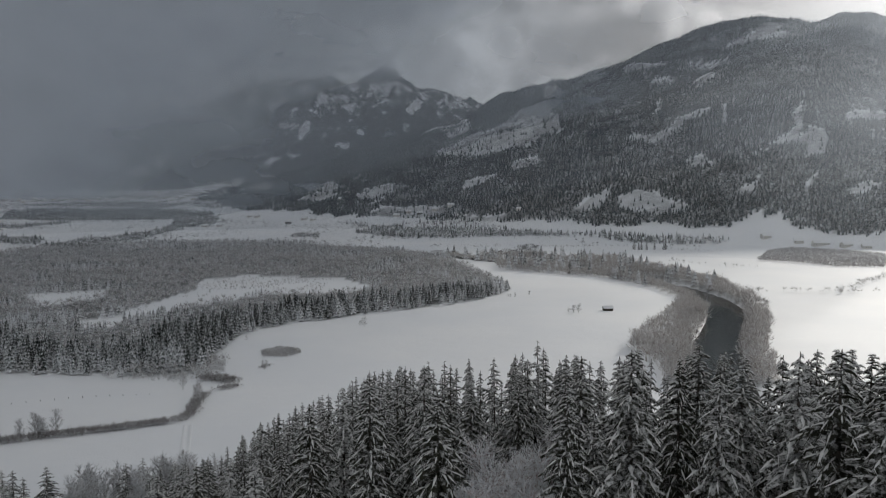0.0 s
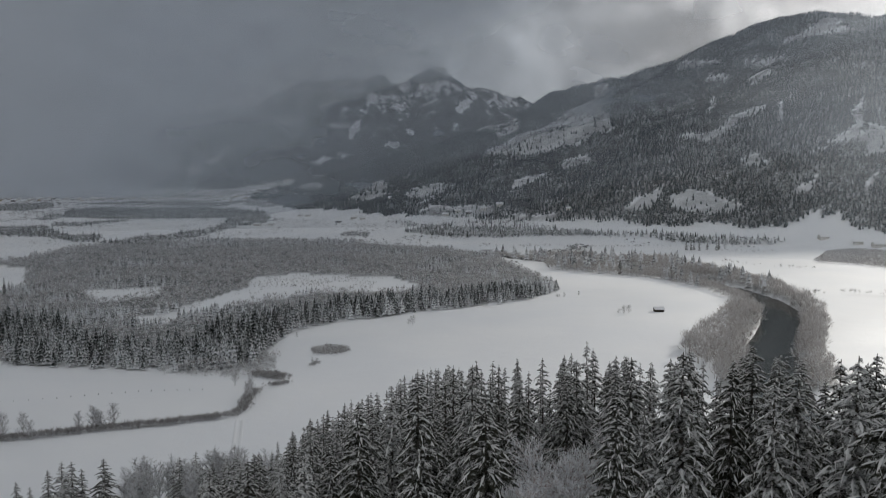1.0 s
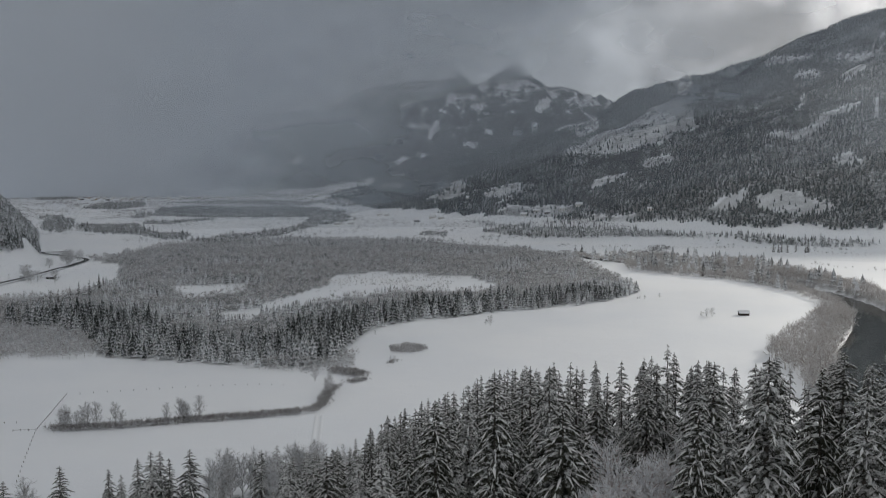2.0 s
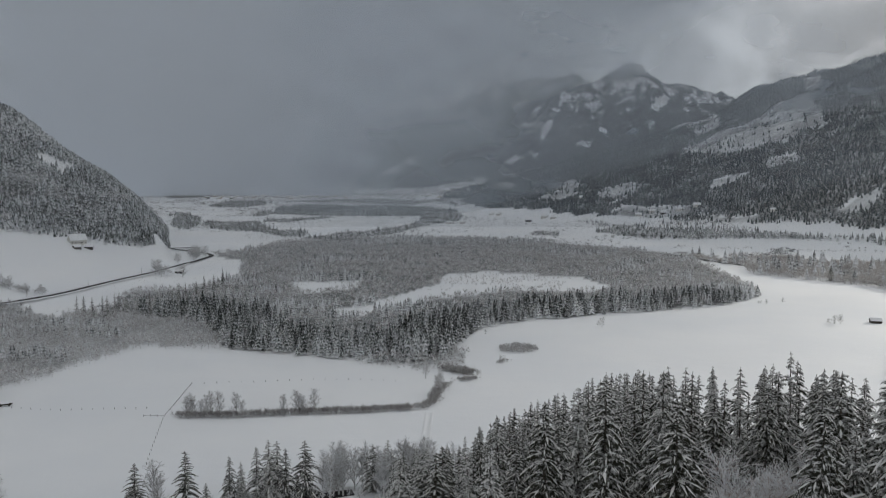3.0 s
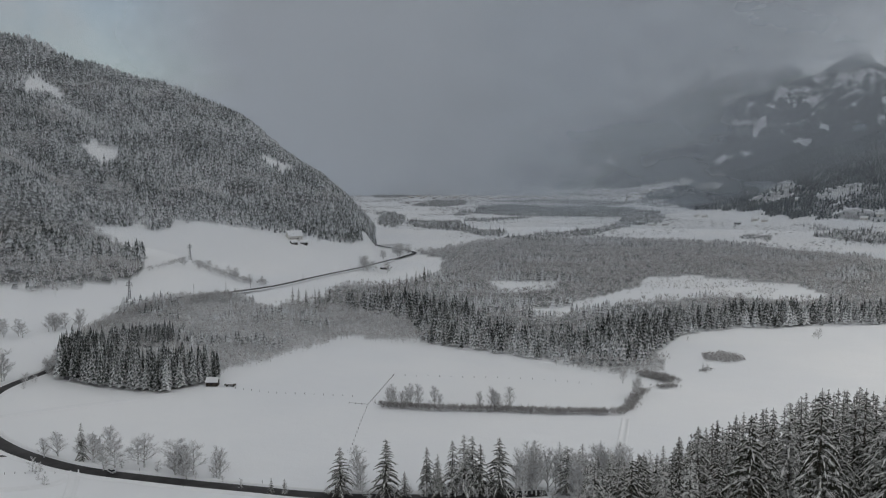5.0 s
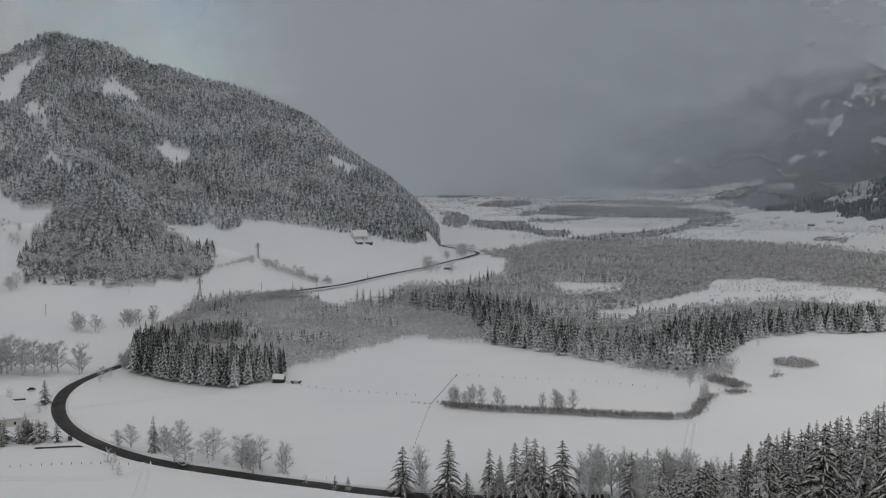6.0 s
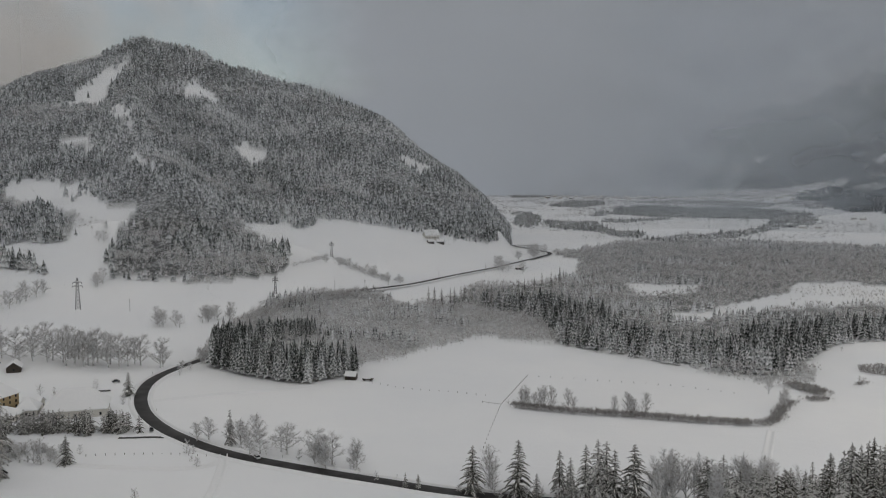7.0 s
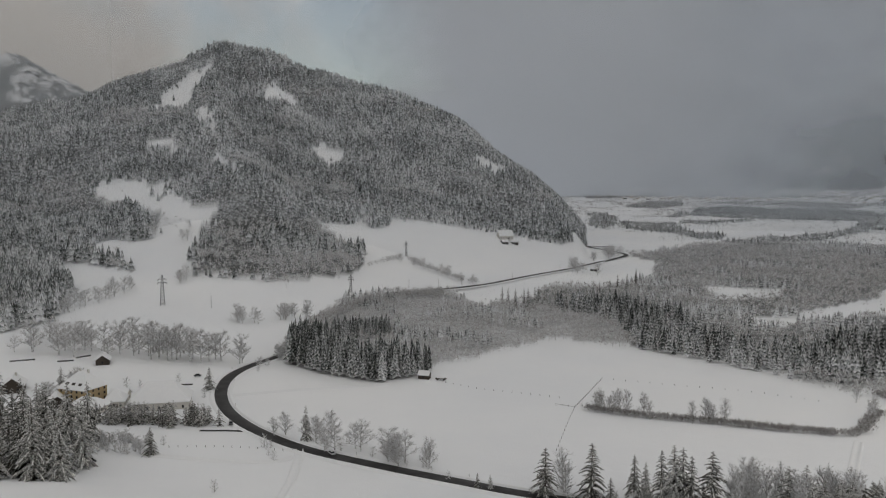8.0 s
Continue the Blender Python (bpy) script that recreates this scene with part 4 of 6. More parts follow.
# row of trees at the foot of the hill
for (x, y), h in zip([(-188, 246), (-173, 255), (-161, 265), (-158, 268), (-152, 269), (-148, 271), (-146, 274), (-142, 273), (-136, 277), (-166, 257), (-155, 264), (-139, 276), (-207, 236), (-211, 233), (-113, 288), (-108, 291), (-101, 289), (-97, 293), (-92, 286)],
                     [19, 22, 18, 15, 21, 23, 22, 20, 22, 10, 11, 10, 6, 6.5, 19, 20, 17, 18, 19]):
    tr.choice(ROADSIDE).put(x, y, h, tr.uniform(1.3, 1.75), tr.uniform(0, 6.28))
put_all(SLIM, [(-130, 282), (-126, 285), (-122, 287), (-118, 288), (-105, 296), (-101, 298), (-188, 252), (-124, 280), (-114, 292), (-108, 284), (-96, 300), (-128, 279), (-112, 296), (-88, 300), (-92, 305), (-120, 291), (-127, 288), (-104, 301), (-99, 294), (-110, 300), (-84, 296)], 14, 20)
put_all(SHRUB, [(-180, 250), (-176, 248), (-183, 253), (-168, 254), (-159, 260), (-132, 276), (-125, 277), (-117, 283), (-145, 268), (-193, 244), (-150, 262), (-120, 280), (-109, 287), (-137, 271), (-186, 247), (-172, 250), (-163, 258), (-128, 273), (-115, 278), (-107, 281), (-153, 266), (-142, 268)], 4.0, 7.0)
# along the road bend
put_all(ROADSIDE, [(-307, 222)], 17, 17)
put_all(SLIM, [(-316, 223), (-300, 226), (-296, 224), (-304, 226), (-246, 236), (-262, 231)], 11, 15, (1.2, 1.5))
put_all(BARE, [(-289, 226), (-278, 227), (-284, 229), (-257, 229), (-251, 233), (-260, 234)], 12, 16, (1.1, 1.4))
put_all(SHRUB, [(-292, 223), (-284, 224), (-265, 227), (-243, 233), (-238, 235), (-234, 233), (-225, 232), (-253, 228), (-248, 229), (-269, 229), (-442, 281), (-302, 199), (-296, 196), (-312, 203)], 3.0, 5.5)
put_all(BARE, [(-455, 306), (-444, 287), (-462, 312)], 7, 10)
# around the hamlet
put_all(BARE, [(-561, 205), (-561, 224), (-546, 229), (-556, 255), (-523, 251), (-525, 262), (-496, 259), (-490, 266), (-481, 271), (-477, 281), (-469, 285), (-580, 198), (-590, 212), (-540, 240), (-535, 258), (-510, 262), (-575, 232), (-500, 272), (-486, 280), (-550, 215), (-532, 246), (-515, 256), (-505, 266), (-484, 274), (-548, 246), (-568, 216)], 19, 26, (0.95, 1.2))
put_all(BARE, [(-587, 355), (-576, 357), (-572, 361), (-576, 390), (-575, 404), (-572, 418), (-584, 396), (-566, 410), (-721, 375), (-719, 383), (-893, 372), (-862, 451), (-581, 184), (-872, 381), (-470, 175), (-462, 165), (-486, 190), (-582, 352), (-580, 400), (-570, 396)], 11, 17)
put_all(SHRUB, [(-368, 143), (-360, 147), (-354, 152), (-346, 156), (-364, 146), (-350, 154), (-372, 140), (-357, 150), (-342, 158), (-402, 205), (-398, 210), (-458, 205), (-452, 212), (-440, 215), (-382, 196), (-376, 150), (-366, 152), (-372, 147), (-362, 151), (-352, 156), (-347, 160), (-369, 140), (-343, 163), (-357, 143), (-365, 156), (-338, 164)], 5.0, 8.0)
put_all(HEDGE_SPRUCE, [(-416 + 0.68 * k + tr.uniform(-4, 4), 156 + 0.58 * k + tr.uniform(-5, 5)) for k in range(84)], 8.0, 11.5, (1.35, 1.8))
put_all(SHRUB, [(-381 + 0.75 * k + tr.uniform(-5, 5), 148 + 0.40 * k + tr.uniform(-5, 7)) for k in range(44)], 4.0, 6.5, (1.1, 1.5))
put_all(SHRUB, [(-281, 160), (-313, 203), (-310, 205), (-311, 230), (-408, 226), (-432, 219), (-448, 232)], 5.0, 7.5)
put_all(ROADSIDE, [(-339, 160), (-422, 238), (-478, 177)], 12, 15, (1.4, 1.7))
LEFT_NEAR = [(-354, 110), (-322, 108), (-349, 126), (-380, 123), (-373, 131), (-403, 122), (-375, 140), (-338, 112), (-362, 118), (-330, 118), (-345, 100), (-390, 134), (-366, 106), (-384, 112)]
put_all(ROADSIDE, [(-360, 127), (-371, 135), (-348, 117), (-385, 132), (-394, 123), (-341, 108)], 23, 29, (1.15, 1.4))
put_all(ROADSIDE, LEFT_NEAR + [(x + 6, y + 7) for x, y in LEFT_NEAR[:8]], 25, 33, (1.15, 1.4))
put_all(SHRUB, [(-318, 116), (-326, 124), (-336, 128), (-344, 134), (-352, 138)], 3, 5)
# bushes along the meadow under the mountain, trees by the far road
put_all(SHRUB, [(-669, 568), (-674, 582), (-680, 598), (-690, 615), (-704, 634), (-715, 648), (-727, 662), (-685, 606), (-698, 625)], 4, 7)
put_all(BARE, [(-690, 630), (-680, 641), (-672, 648), (-666, 653), (-650, 652), (-637, 651), (-625, 654), (-616, 656), (-612, 669), (-608, 664)], 8, 15)
put_all(BARE, [(-611, 862), (-606, 858), (-578, 867), (-688, 1060), (-670, 979), (-682, 1075), (-694, 1068), (-604, 866)], 13, 18, (1.1, 1.5))
# a row of tall spruces where the wood meets the road
put_all(FARTHER, [(-484, 598), (-476, 595), (-472, 599), (-479, 616), (-481, 626), (-513, 602), (-499, 594), (-491, 592), (-456, 608), (-452, 613), (-453, 621), (-445, 619), (-445, 628), (-454, 655), (-461, 675), (-466, 696), (-471, 720), (-483, 755), (-491, 785), (-499, 815)], 17, 22)
# on the snowfields
put_all(BARE, [(-64, 669), (121, 743)], 9, 10)
put_all(SHRUB, [(-147, 615), (-114, 527), (-117, 530), (70, 843), (74, 846), (66, 842), (113, 743), (89, 860), (117, 738)], 4, 6)
put_all(SLIM, [(-235, 357), (-231, 359), (-228, 361), (-215, 366), (-195, 375), (-188, 378), (-184, 380), (-238, 356), (-224, 360), (-181, 381), (-150, 470), (-131, 445)], 9, 14)
put_all(BARE, [(-632, 882), (-636, 886), (-690, 1052), (-672, 1030), (-684, 1046)], 15, 20, (1.3, 1.7))


# ---------------------------------------------------------------- hedges, riverside wood, far woods
def along(pts, n, width, seed):
    rnd = np.random.RandomState(seed)
    c = resample(pts, 1.0)
    i = rnd.randint(0, len(c), n)
    return c[i, 0] + rnd.normal(0, width, n), c[i, 1] + rnd.normal(0, width, n)


def hedge(name, pts, n, width, lo, hi, seed, label, mat=None):
    x, y = along(pts, n, width, seed)
    rnd = np.random.RandomState(seed + 1)
    return batch(name, x, y, rnd.uniform(lo, hi, n), BRUSH_T, mat or M_BRUSH, seed + 2, label, "hedge", wide=(0.7, 1.0))


M_HEDGE = twig_material("hedge_twigs", (0.17, 0.155, 0.145), 0.62, 0.36, 0.66)
hedge("roadside_brush", [(-464, 317), (-491, 345), (-522, 379), (-546, 409), (-566, 445), (-576, 476), (-578, 530), (-576, 585)], 900, 3.2, 6.0, 10.0, 315, "tall grey brushwood beside a country road")
HEDGE_T = "long low leafless hedge dusted with snow"
hedge("hedge", [(-243, 354), (-218, 362), (-191, 375), (-164, 386), (-135, 401)], 1100, 1.4, 3.0, 4.8, 300, HEDGE_T, M_HEDGE)
hedge("hedge", [(-132, 404), (-128, 413), (-133, 438), (-133, 455)], 420, 1.6, 2.5, 4.6, 303, "tall leafless hedge at the bend of a ditch", M_HEDGE)
hedge("hedge", [(-144, 492), (-136, 492), (-125, 484)], 330, 2.6, 3.0, 5.2, 306, "leafless thicket beside a ditch in the snow", M_HEDGE)
hedge("hedge", [(-128, 468), (-120, 475)], 130, 1.6, 2.0, 3.4, 309, "short leafless hedge beside a ditch in the snow", M_HEDGE)
hedge("hedge", [(-116, 519), (-112, 529)], 60, 1.4, 1.6, 2.8, 312, "small clump of bare bushes on a snowfield", M_HEDGE)
hedge("hedge", [(-714, 671), (-671, 650), (-644, 650), (-617, 658), (-613, 668)], 170, 3.0, 4.0, 9.5, 321, "row of leafless bushes and small trees below a meadow", M_TWIG)
hedge("hedge", [(-674, 572), (-686, 605), (-735, 670)], 110, 2.2, 2.5, 4.5, 324, "low hedge white with snow at the edge of a wood")
x, y = scatter(-130, -96, 548, 590, 1.3, lambda x, y: inside(x, y, [(-122, 553), (-106, 552), (-98, 568), (-104, 582), (-118, 586), (-127, 570)]), 310)
batch("thicket", x, y, np.random.RandomState(3).uniform(2.0, 3.6, len(x)), BRUSH_T, M_HEDGE, 311, "dense round thicket alone on a snowfield", "thicket")

BELT = [(144, 620), (130, 560), (140, 515), (160, 505), (182, 560), (190, 619), (224, 705), (250, 780), (258, 850), (241, 865), (212, 978), (154, 1038), (73, 1105), (76, 1288), (185, 1254), (264, 1219), (299, 1050), (317, 912), (300, 773), (262, 667), (217, 570), (222, 600), (250, 690), (282, 770), (292, 860), (276, 940), (255, 905), (262, 860)]
x, y = scatter(-20, 340, 480, 1300, 4.2, lambda x, y: (inside(x, y, BELT) | (line_distance(x, y, RIVER) < 36)) & (line_distance(x, y, RIVER) > 15.5) & (y > 470) & (y < 1420), 320)
rr = np.random.RandomState(321)
k = rr.rand(len(x)) < 0.85
batch("riverside_wood", x[k], y[k], rr.uniform(7, 14, k.sum()) * (0.65 + 0.6 * vnoise(x[k] / 45, y[k] / 45)), [crown_template(40, s, 0.38, 0.62) for s in range(70, 75)], M_ALDER, 322, "grey leafless alders and willows along a river", "woodland", wide=(0.9, 1.4))
k2 = (rr.rand(len(x)) < 0.05) & (y > 900)
batch("riverside_spruces", x[k2], y[k2], rr.uniform(14, 22, k2.sum()), MID_T, M_MID, 323, "dark spruces among leafless trees by the river", "woodland")

FAR_WOODS = [
    ([(-1318, 2459), (-1209, 2444), (-1025, 2390), (-852, 2431), (-765, 2503), (-752, 2717), (-831, 2891), (-1048, 2989), (-1240, 2892), (-1390, 2907), (-1458, 2801)], 0.12),
    ([(-673, 2029), (-627, 2052), (-602, 2176), (-662, 2471), (-747, 2631), (-766, 2392)], 0.8),
    ([(-1199, 1733), (-1080, 1621), (-1175, 1821), (-1385, 2141), (-1557, 2339), (-1596, 2314)], 0.85),
    ([(-1106, 1730), (-995, 1656), (-926, 1640), (-777, 1492), (-736, 1512), (-816, 1663), (-865, 1662), (-1028, 1850), (-1101, 1998), (-1159, 1931), (-1240, 1951)], 0.85),
    ([(-1101, 1998), (-1025, 2002), (-1005, 2238), (-1041, 2296), (-1090, 2130), (-1145, 2095)], 0.8),
    ([(-1265, 2242), (-1276, 2365), (-1377, 2552), (-1407, 2534)], 0.8),
    ([(-1723, 2704), (-1577, 2709), (-1587, 2927), (-1704, 3118), (-1812, 3019)], 0.8),
    ([(-705, 1462), (-699, 1631), (-681, 1682), (-650, 1855), (-672, 2005), (-611, 1953), (-594, 1695), (-594, 1558), (-619, 1444)], 0.88),
    ([(-291, 2116), (-203, 2069), (-118, 2058), (21, 1970), (99, 1919), (101, 1943), (-62, 2074), (-208, 2119)], 0.7),
    ([(-198, 1856), (-122, 1718), (-39, 1658), (18, 1655), (66, 1726), (137, 1735), (212, 1763), (219, 1823), (99, 1908), (-60, 2001), (-166, 1960)], 0.35),
    ([(140, 1770), (222, 1748), (314, 1666), (361, 1571), (431, 1515), (533, 1543), (521, 1569), (418, 1631), (320, 1700), (217, 1811)], 0.3),
    ([(-307, 1682), (-254, 1659), (-265, 1770), (-315, 1820)], 1.0),
    ([(77, 1315), (133, 1332), (174, 1449), (148, 1483), (120, 1395)], 1.0),
    ([(-2116, 3049), (-1949, 3455), (-1643, 3560), (-1306, 3724), (-1326, 3780), (-1734, 3758), (-2068, 3666), (-2271, 3272)], 0.9),
    ([(-1581, 3089), (-1341, 3127), (-942, 3079), (-795, 2873), (-714, 2832), (-869, 3138), (-1184, 3378), (-1428, 3329)], 0.9),
]


def far_wood(x, y, i):
    wx, wy = x + 14 * fbm(x, y, 120, 3), y + 40 * fbm(x + 300, y, 160, 3)
    return inside(wx, wy, FAR_WOODS[i][0]) & (vnoise(x / 40 + 2, y / 60) > 0.16)


GROVE_T = [crown_template(14, s, 0.5, 2.0) for s in range(60, 64)]
for i, (poly, twiggy) in enumerate(FAR_WOODS):
    px, py = [q[0] for q in poly], [q[1] for q in poly]
    x, y = scatter(min(px) - 40, max(px) + 40, min(py) - 60, max(py) + 60, 8.5, lambda x, y: far_wood(x, y, i), 330 + i)
    rr = np.random.RandomState(340 + i)
    k = rr.rand(len(x)) < twiggy
    if k.any():
        batch("far_grove", x[k], y[k], rr.uniform(5, 11, k.sum()), GROVE_T, M_GROVE, 350 + i, "far grey leafless grove in a snowy valley", "woodland", wide=(1.0, 1.6))
    if not k.all():
        batch("far_spruce_grove", x[~k], y[~k], rr.uniform(9, 15, (~k).sum()), FAR_T, M_EDGE if i == 0 else M_SLOPE, 360 + i, "far dark spruce grove in a snowy valley", "woodland")
# scattered bushes and field hedges farther up the valley
x, y = scatter(-1500, 500, 1450, 2600, 23.0, lambda x, y: (vnoise(x / 70 + 3, y / 110) + 0.3 * vnoise(x / 24, y / 24) > 0.74) & (mounts(x, y)[1] < 3) & (mounts(x, y)[0] < 3), 370)
rr = np.random.RandomState(371)
batch("field_bushes", x, y, rr.uniform(3.5, 9, len(x)), BRUSH_T, M_GROVE, 372, "scattered leafless bushes on far snowfields", "bushes", wide=(1.0, 1.8))
x, y = scatter(-2300, 0, 2250, 4000, 21.0, lambda x, y: (vnoise(x / 90 + 7, y / 70) + 0.4 * vnoise(x / 30, y / 30) > np.interp(np.hypot(x, y), [2300, 3300], [0.90, 0.66])) & (mounts(x, y)[1] < 3) & (mounts(x, y)[2] < 3), 374)
rr = np.random.RandomState(375)
batch("plain_groves", x, y, rr.uniform(5, 12, len(x)), GROVE_T, M_HEDGE, 376, "far grey trees and hedges between snowy fields", "trees", wide=(1.2, 2.6))
ISLET = [(462, 1215), (544, 1381), (607, 1441), (674, 1378), (703, 1312), (601, 1119), (536, 1125), (500, 1185)]
x, y = scatter(450, 710, 1100, 1450, 3.6, lambda x, y: inside(x, y, ISLET), 380)
batch("far_thicket", x, y, np.random.RandomState(381).uniform(3, 6.5, len(x)), GROVE_T, M_HEDGE, 382, "brown leafless thicket between sunlit snowfields", "thicket", wide=(0.8, 1.3))
for n, (pts, cnt) in enumerate([([(311, 877), (373, 883), (415, 868), (470, 930), (545, 1014)], 90), ([(330, 1216), (360, 1152), (401, 1135), (431, 1111)], 30), ([(45, 1444), (119, 1497), (215, 1456), (324, 1502), (392, 1377), (473, 1366)], 120), ([(415, 868), (480, 880), (560, 900)], 40)]):
    hedge("field_hedge", pts, cnt, 3.0, 3.5, 9.0, 390 + 4 * n, "thin line of leafless bushes between snowfields")
put_all(FARTHER, [(334, 1412), (340, 1418), (348, 1412), (366, 1425), (375, 1412), (159, 1050), (163, 1055), (251, 1093), (382, 1420), (328, 1420)], 16, 24)

LEFT_WOOD = [(-636, 194), (-642, 212), (-654, 240), (-751, 291), (-887, 333), (-955, 330), (-977, 303), (-760, 180)]
x, y = scatter(-980, -630, 180, 340, 6.0, lambda x, y: inside(x, y, LEFT_WOOD), 400)
batch("slope_spruce_wood", x, y, np.random.RandomState(401).uniform(13, 22, len(x)), MID_T, M_SLOPE, 402, "frosted spruces on a lower slope above a hamlet", "woodland")
put_all(BARE, [(-699, 271), (-690, 275), (-709, 294), (-703, 300), (-716, 320), (-710, 312), (-680, 262), (-672, 258), (-722, 330), (-694, 286), (-730, 318)], 12, 18)


# ---------------------------------------------------------------- buildings
def plain_material(name, a, b, size, rough=0.8, spec=0.25, metal=0.0):
    m = Mat(name, rough, spec)
    m.color(m.mix(m.noise(m.pos(), size, 5.0, 0.65), a, b))
    m.b.inputs["Metallic"].default_value = metal
    m.bump(m.noise(m.pos(), size * 4, 3.0), 0.2, 0.03)
    return m.m


M_OCHRE = plain_material("ochre_render", (0.34, 0.25, 0.14), (0.44, 0.34, 0.20), 0.8)
M_WHITE = plain_material("white_render", (0.52, 0.50, 0.46), (0.66, 0.64, 0.60), 0.8)
M_TIMBER = plain_material("weathered_timber", (0.030, 0.025, 0.021), (0.085, 0.070, 0.058), 1.5)
M_ROOFSNOW = plain_material("roof_snow", (0.74, 0.75, 0.77), (0.83, 0.835, 0.84), 0.5)
M_GLASS = plain_material("dark_window_glass", (0.015, 0.017, 0.02), (0.03, 0.033, 0.038), 0.5, 0.15, 0.5)
M_STONE = plain_material("dry_stone", (0.05, 0.05, 0.05), (0.16, 0.155, 0.15), 1.2)
M_STEEL = plain_material("galvanised_steel", (0.16, 0.165, 0.17), (0.26, 0.265, 0.27), 1.0, 0.5, 0.4, 0.6)
M_TILE = plain_material("dark_roof_tiles", (0.04, 0.035, 0.033), (0.09, 0.08, 0.075), 2.0)


def box_bm(bm, x0, x1, y0, y1, z0, z1):
    v = [bm.verts.new((x, y, z)) for z in (z0, z1) for x, y in ((x0, y0), (x1, y0), (x1, y1), (x0, y1))]
    for f in ((3, 2, 1, 0), (4, 5, 6, 7), (0, 1, 5, 4), (1, 2, 6, 5), (2, 3, 7, 6), (3, 0, 4, 7)):
        bm.faces.new([v[i] for i in f])
    return v


def bm_mesh(name, bm, mat, bevel=0.0):
    if bevel:
        bmesh.ops.bevel(bm, geom=list(bm.edges), offset=bevel, segments=1, affect="EDGES")
    me = bpy.data.meshes.new(name)
    bmesh.ops.recalc_face_normals(bm, faces=list(bm.faces))
    bm.to_mesh(me)
    bm.free()
    me.materials.append(mat)
    return me


def gable_wall(w, d, h, rise, hip):
    bm = bmesh.new()
    hw, hd = w / 2, d / 2
    lo = [bm.verts.new(p) for p in ((-hw, -hd, -2.5), (hw, -hd, -2.5), (hw, hd, -2.5), (-hw, hd, -2.5))]
    hi = [bm.verts.new(p) for p in ((-hw, -hd, h), (hw, -hd, h), (hw, hd, h), (-hw, hd, h))]
    for i in range(4):
        bm.faces.new((lo[i], lo[(i + 1) % 4], hi[(i + 1) % 4], hi[i]))
    if not hip:
        a, b = bm.verts.new((-hw, 0, h + rise - 0.05)), bm.verts.new((hw, 0, h + rise - 0.05))
        bm.faces.new((hi[3], hi[0], a))
        bm.faces.new((hi[1], hi[2], b))
    return bm


def roof_bm(w, d, h, rise, over, thick, hip):
    """Two or four thick slopes with eaves."""
    bm = bmesh.new()
    hw, hd = w / 2 + over, d / 2 + over
    drop = rise * over / (d / 2)
    ridge = max(0.6, w / 2 - d / 2 * 0.85) if hip else hw
    low = [(-hw, -hd, h - drop), (hw, -hd, h - drop), (hw, hd, h - drop), (-hw, hd, h - drop)]
    top = [(-ridge, 0, h + rise), (ridge, 0, h + rise)]
    b = [bm.verts.new(p) for p in low + top]
    t = [bm.verts.new((p[0], p[1], p[2] + thick)) for p in low + top]
    for q, flip in ((b, True), (t, False)):
        for f in ((0, 1, 5, 4), (2, 3, 4, 5), (1, 2, 5), (3, 0, 4)):
            if len(f) == 3 and not hip:
                continue
            vs = [q[i] for i in f]
            bm.faces.new(vs[::-1] if flip else vs)
    for i, j in ((0, 1), (2, 3)) if not hip else ((0, 1), (1, 2), (2, 3), (3, 0)):
        bm.faces.new((b[i], b[j], t[j], t[i]))
    if not hip:
        for i, j, k in ((1, 2, 5), (3, 0, 4)):
            bm.faces.new((b[i], b[k], t[k], t[i]))
            bm.faces.new((b[k], b[j], t[j], t[k]))
    return bm


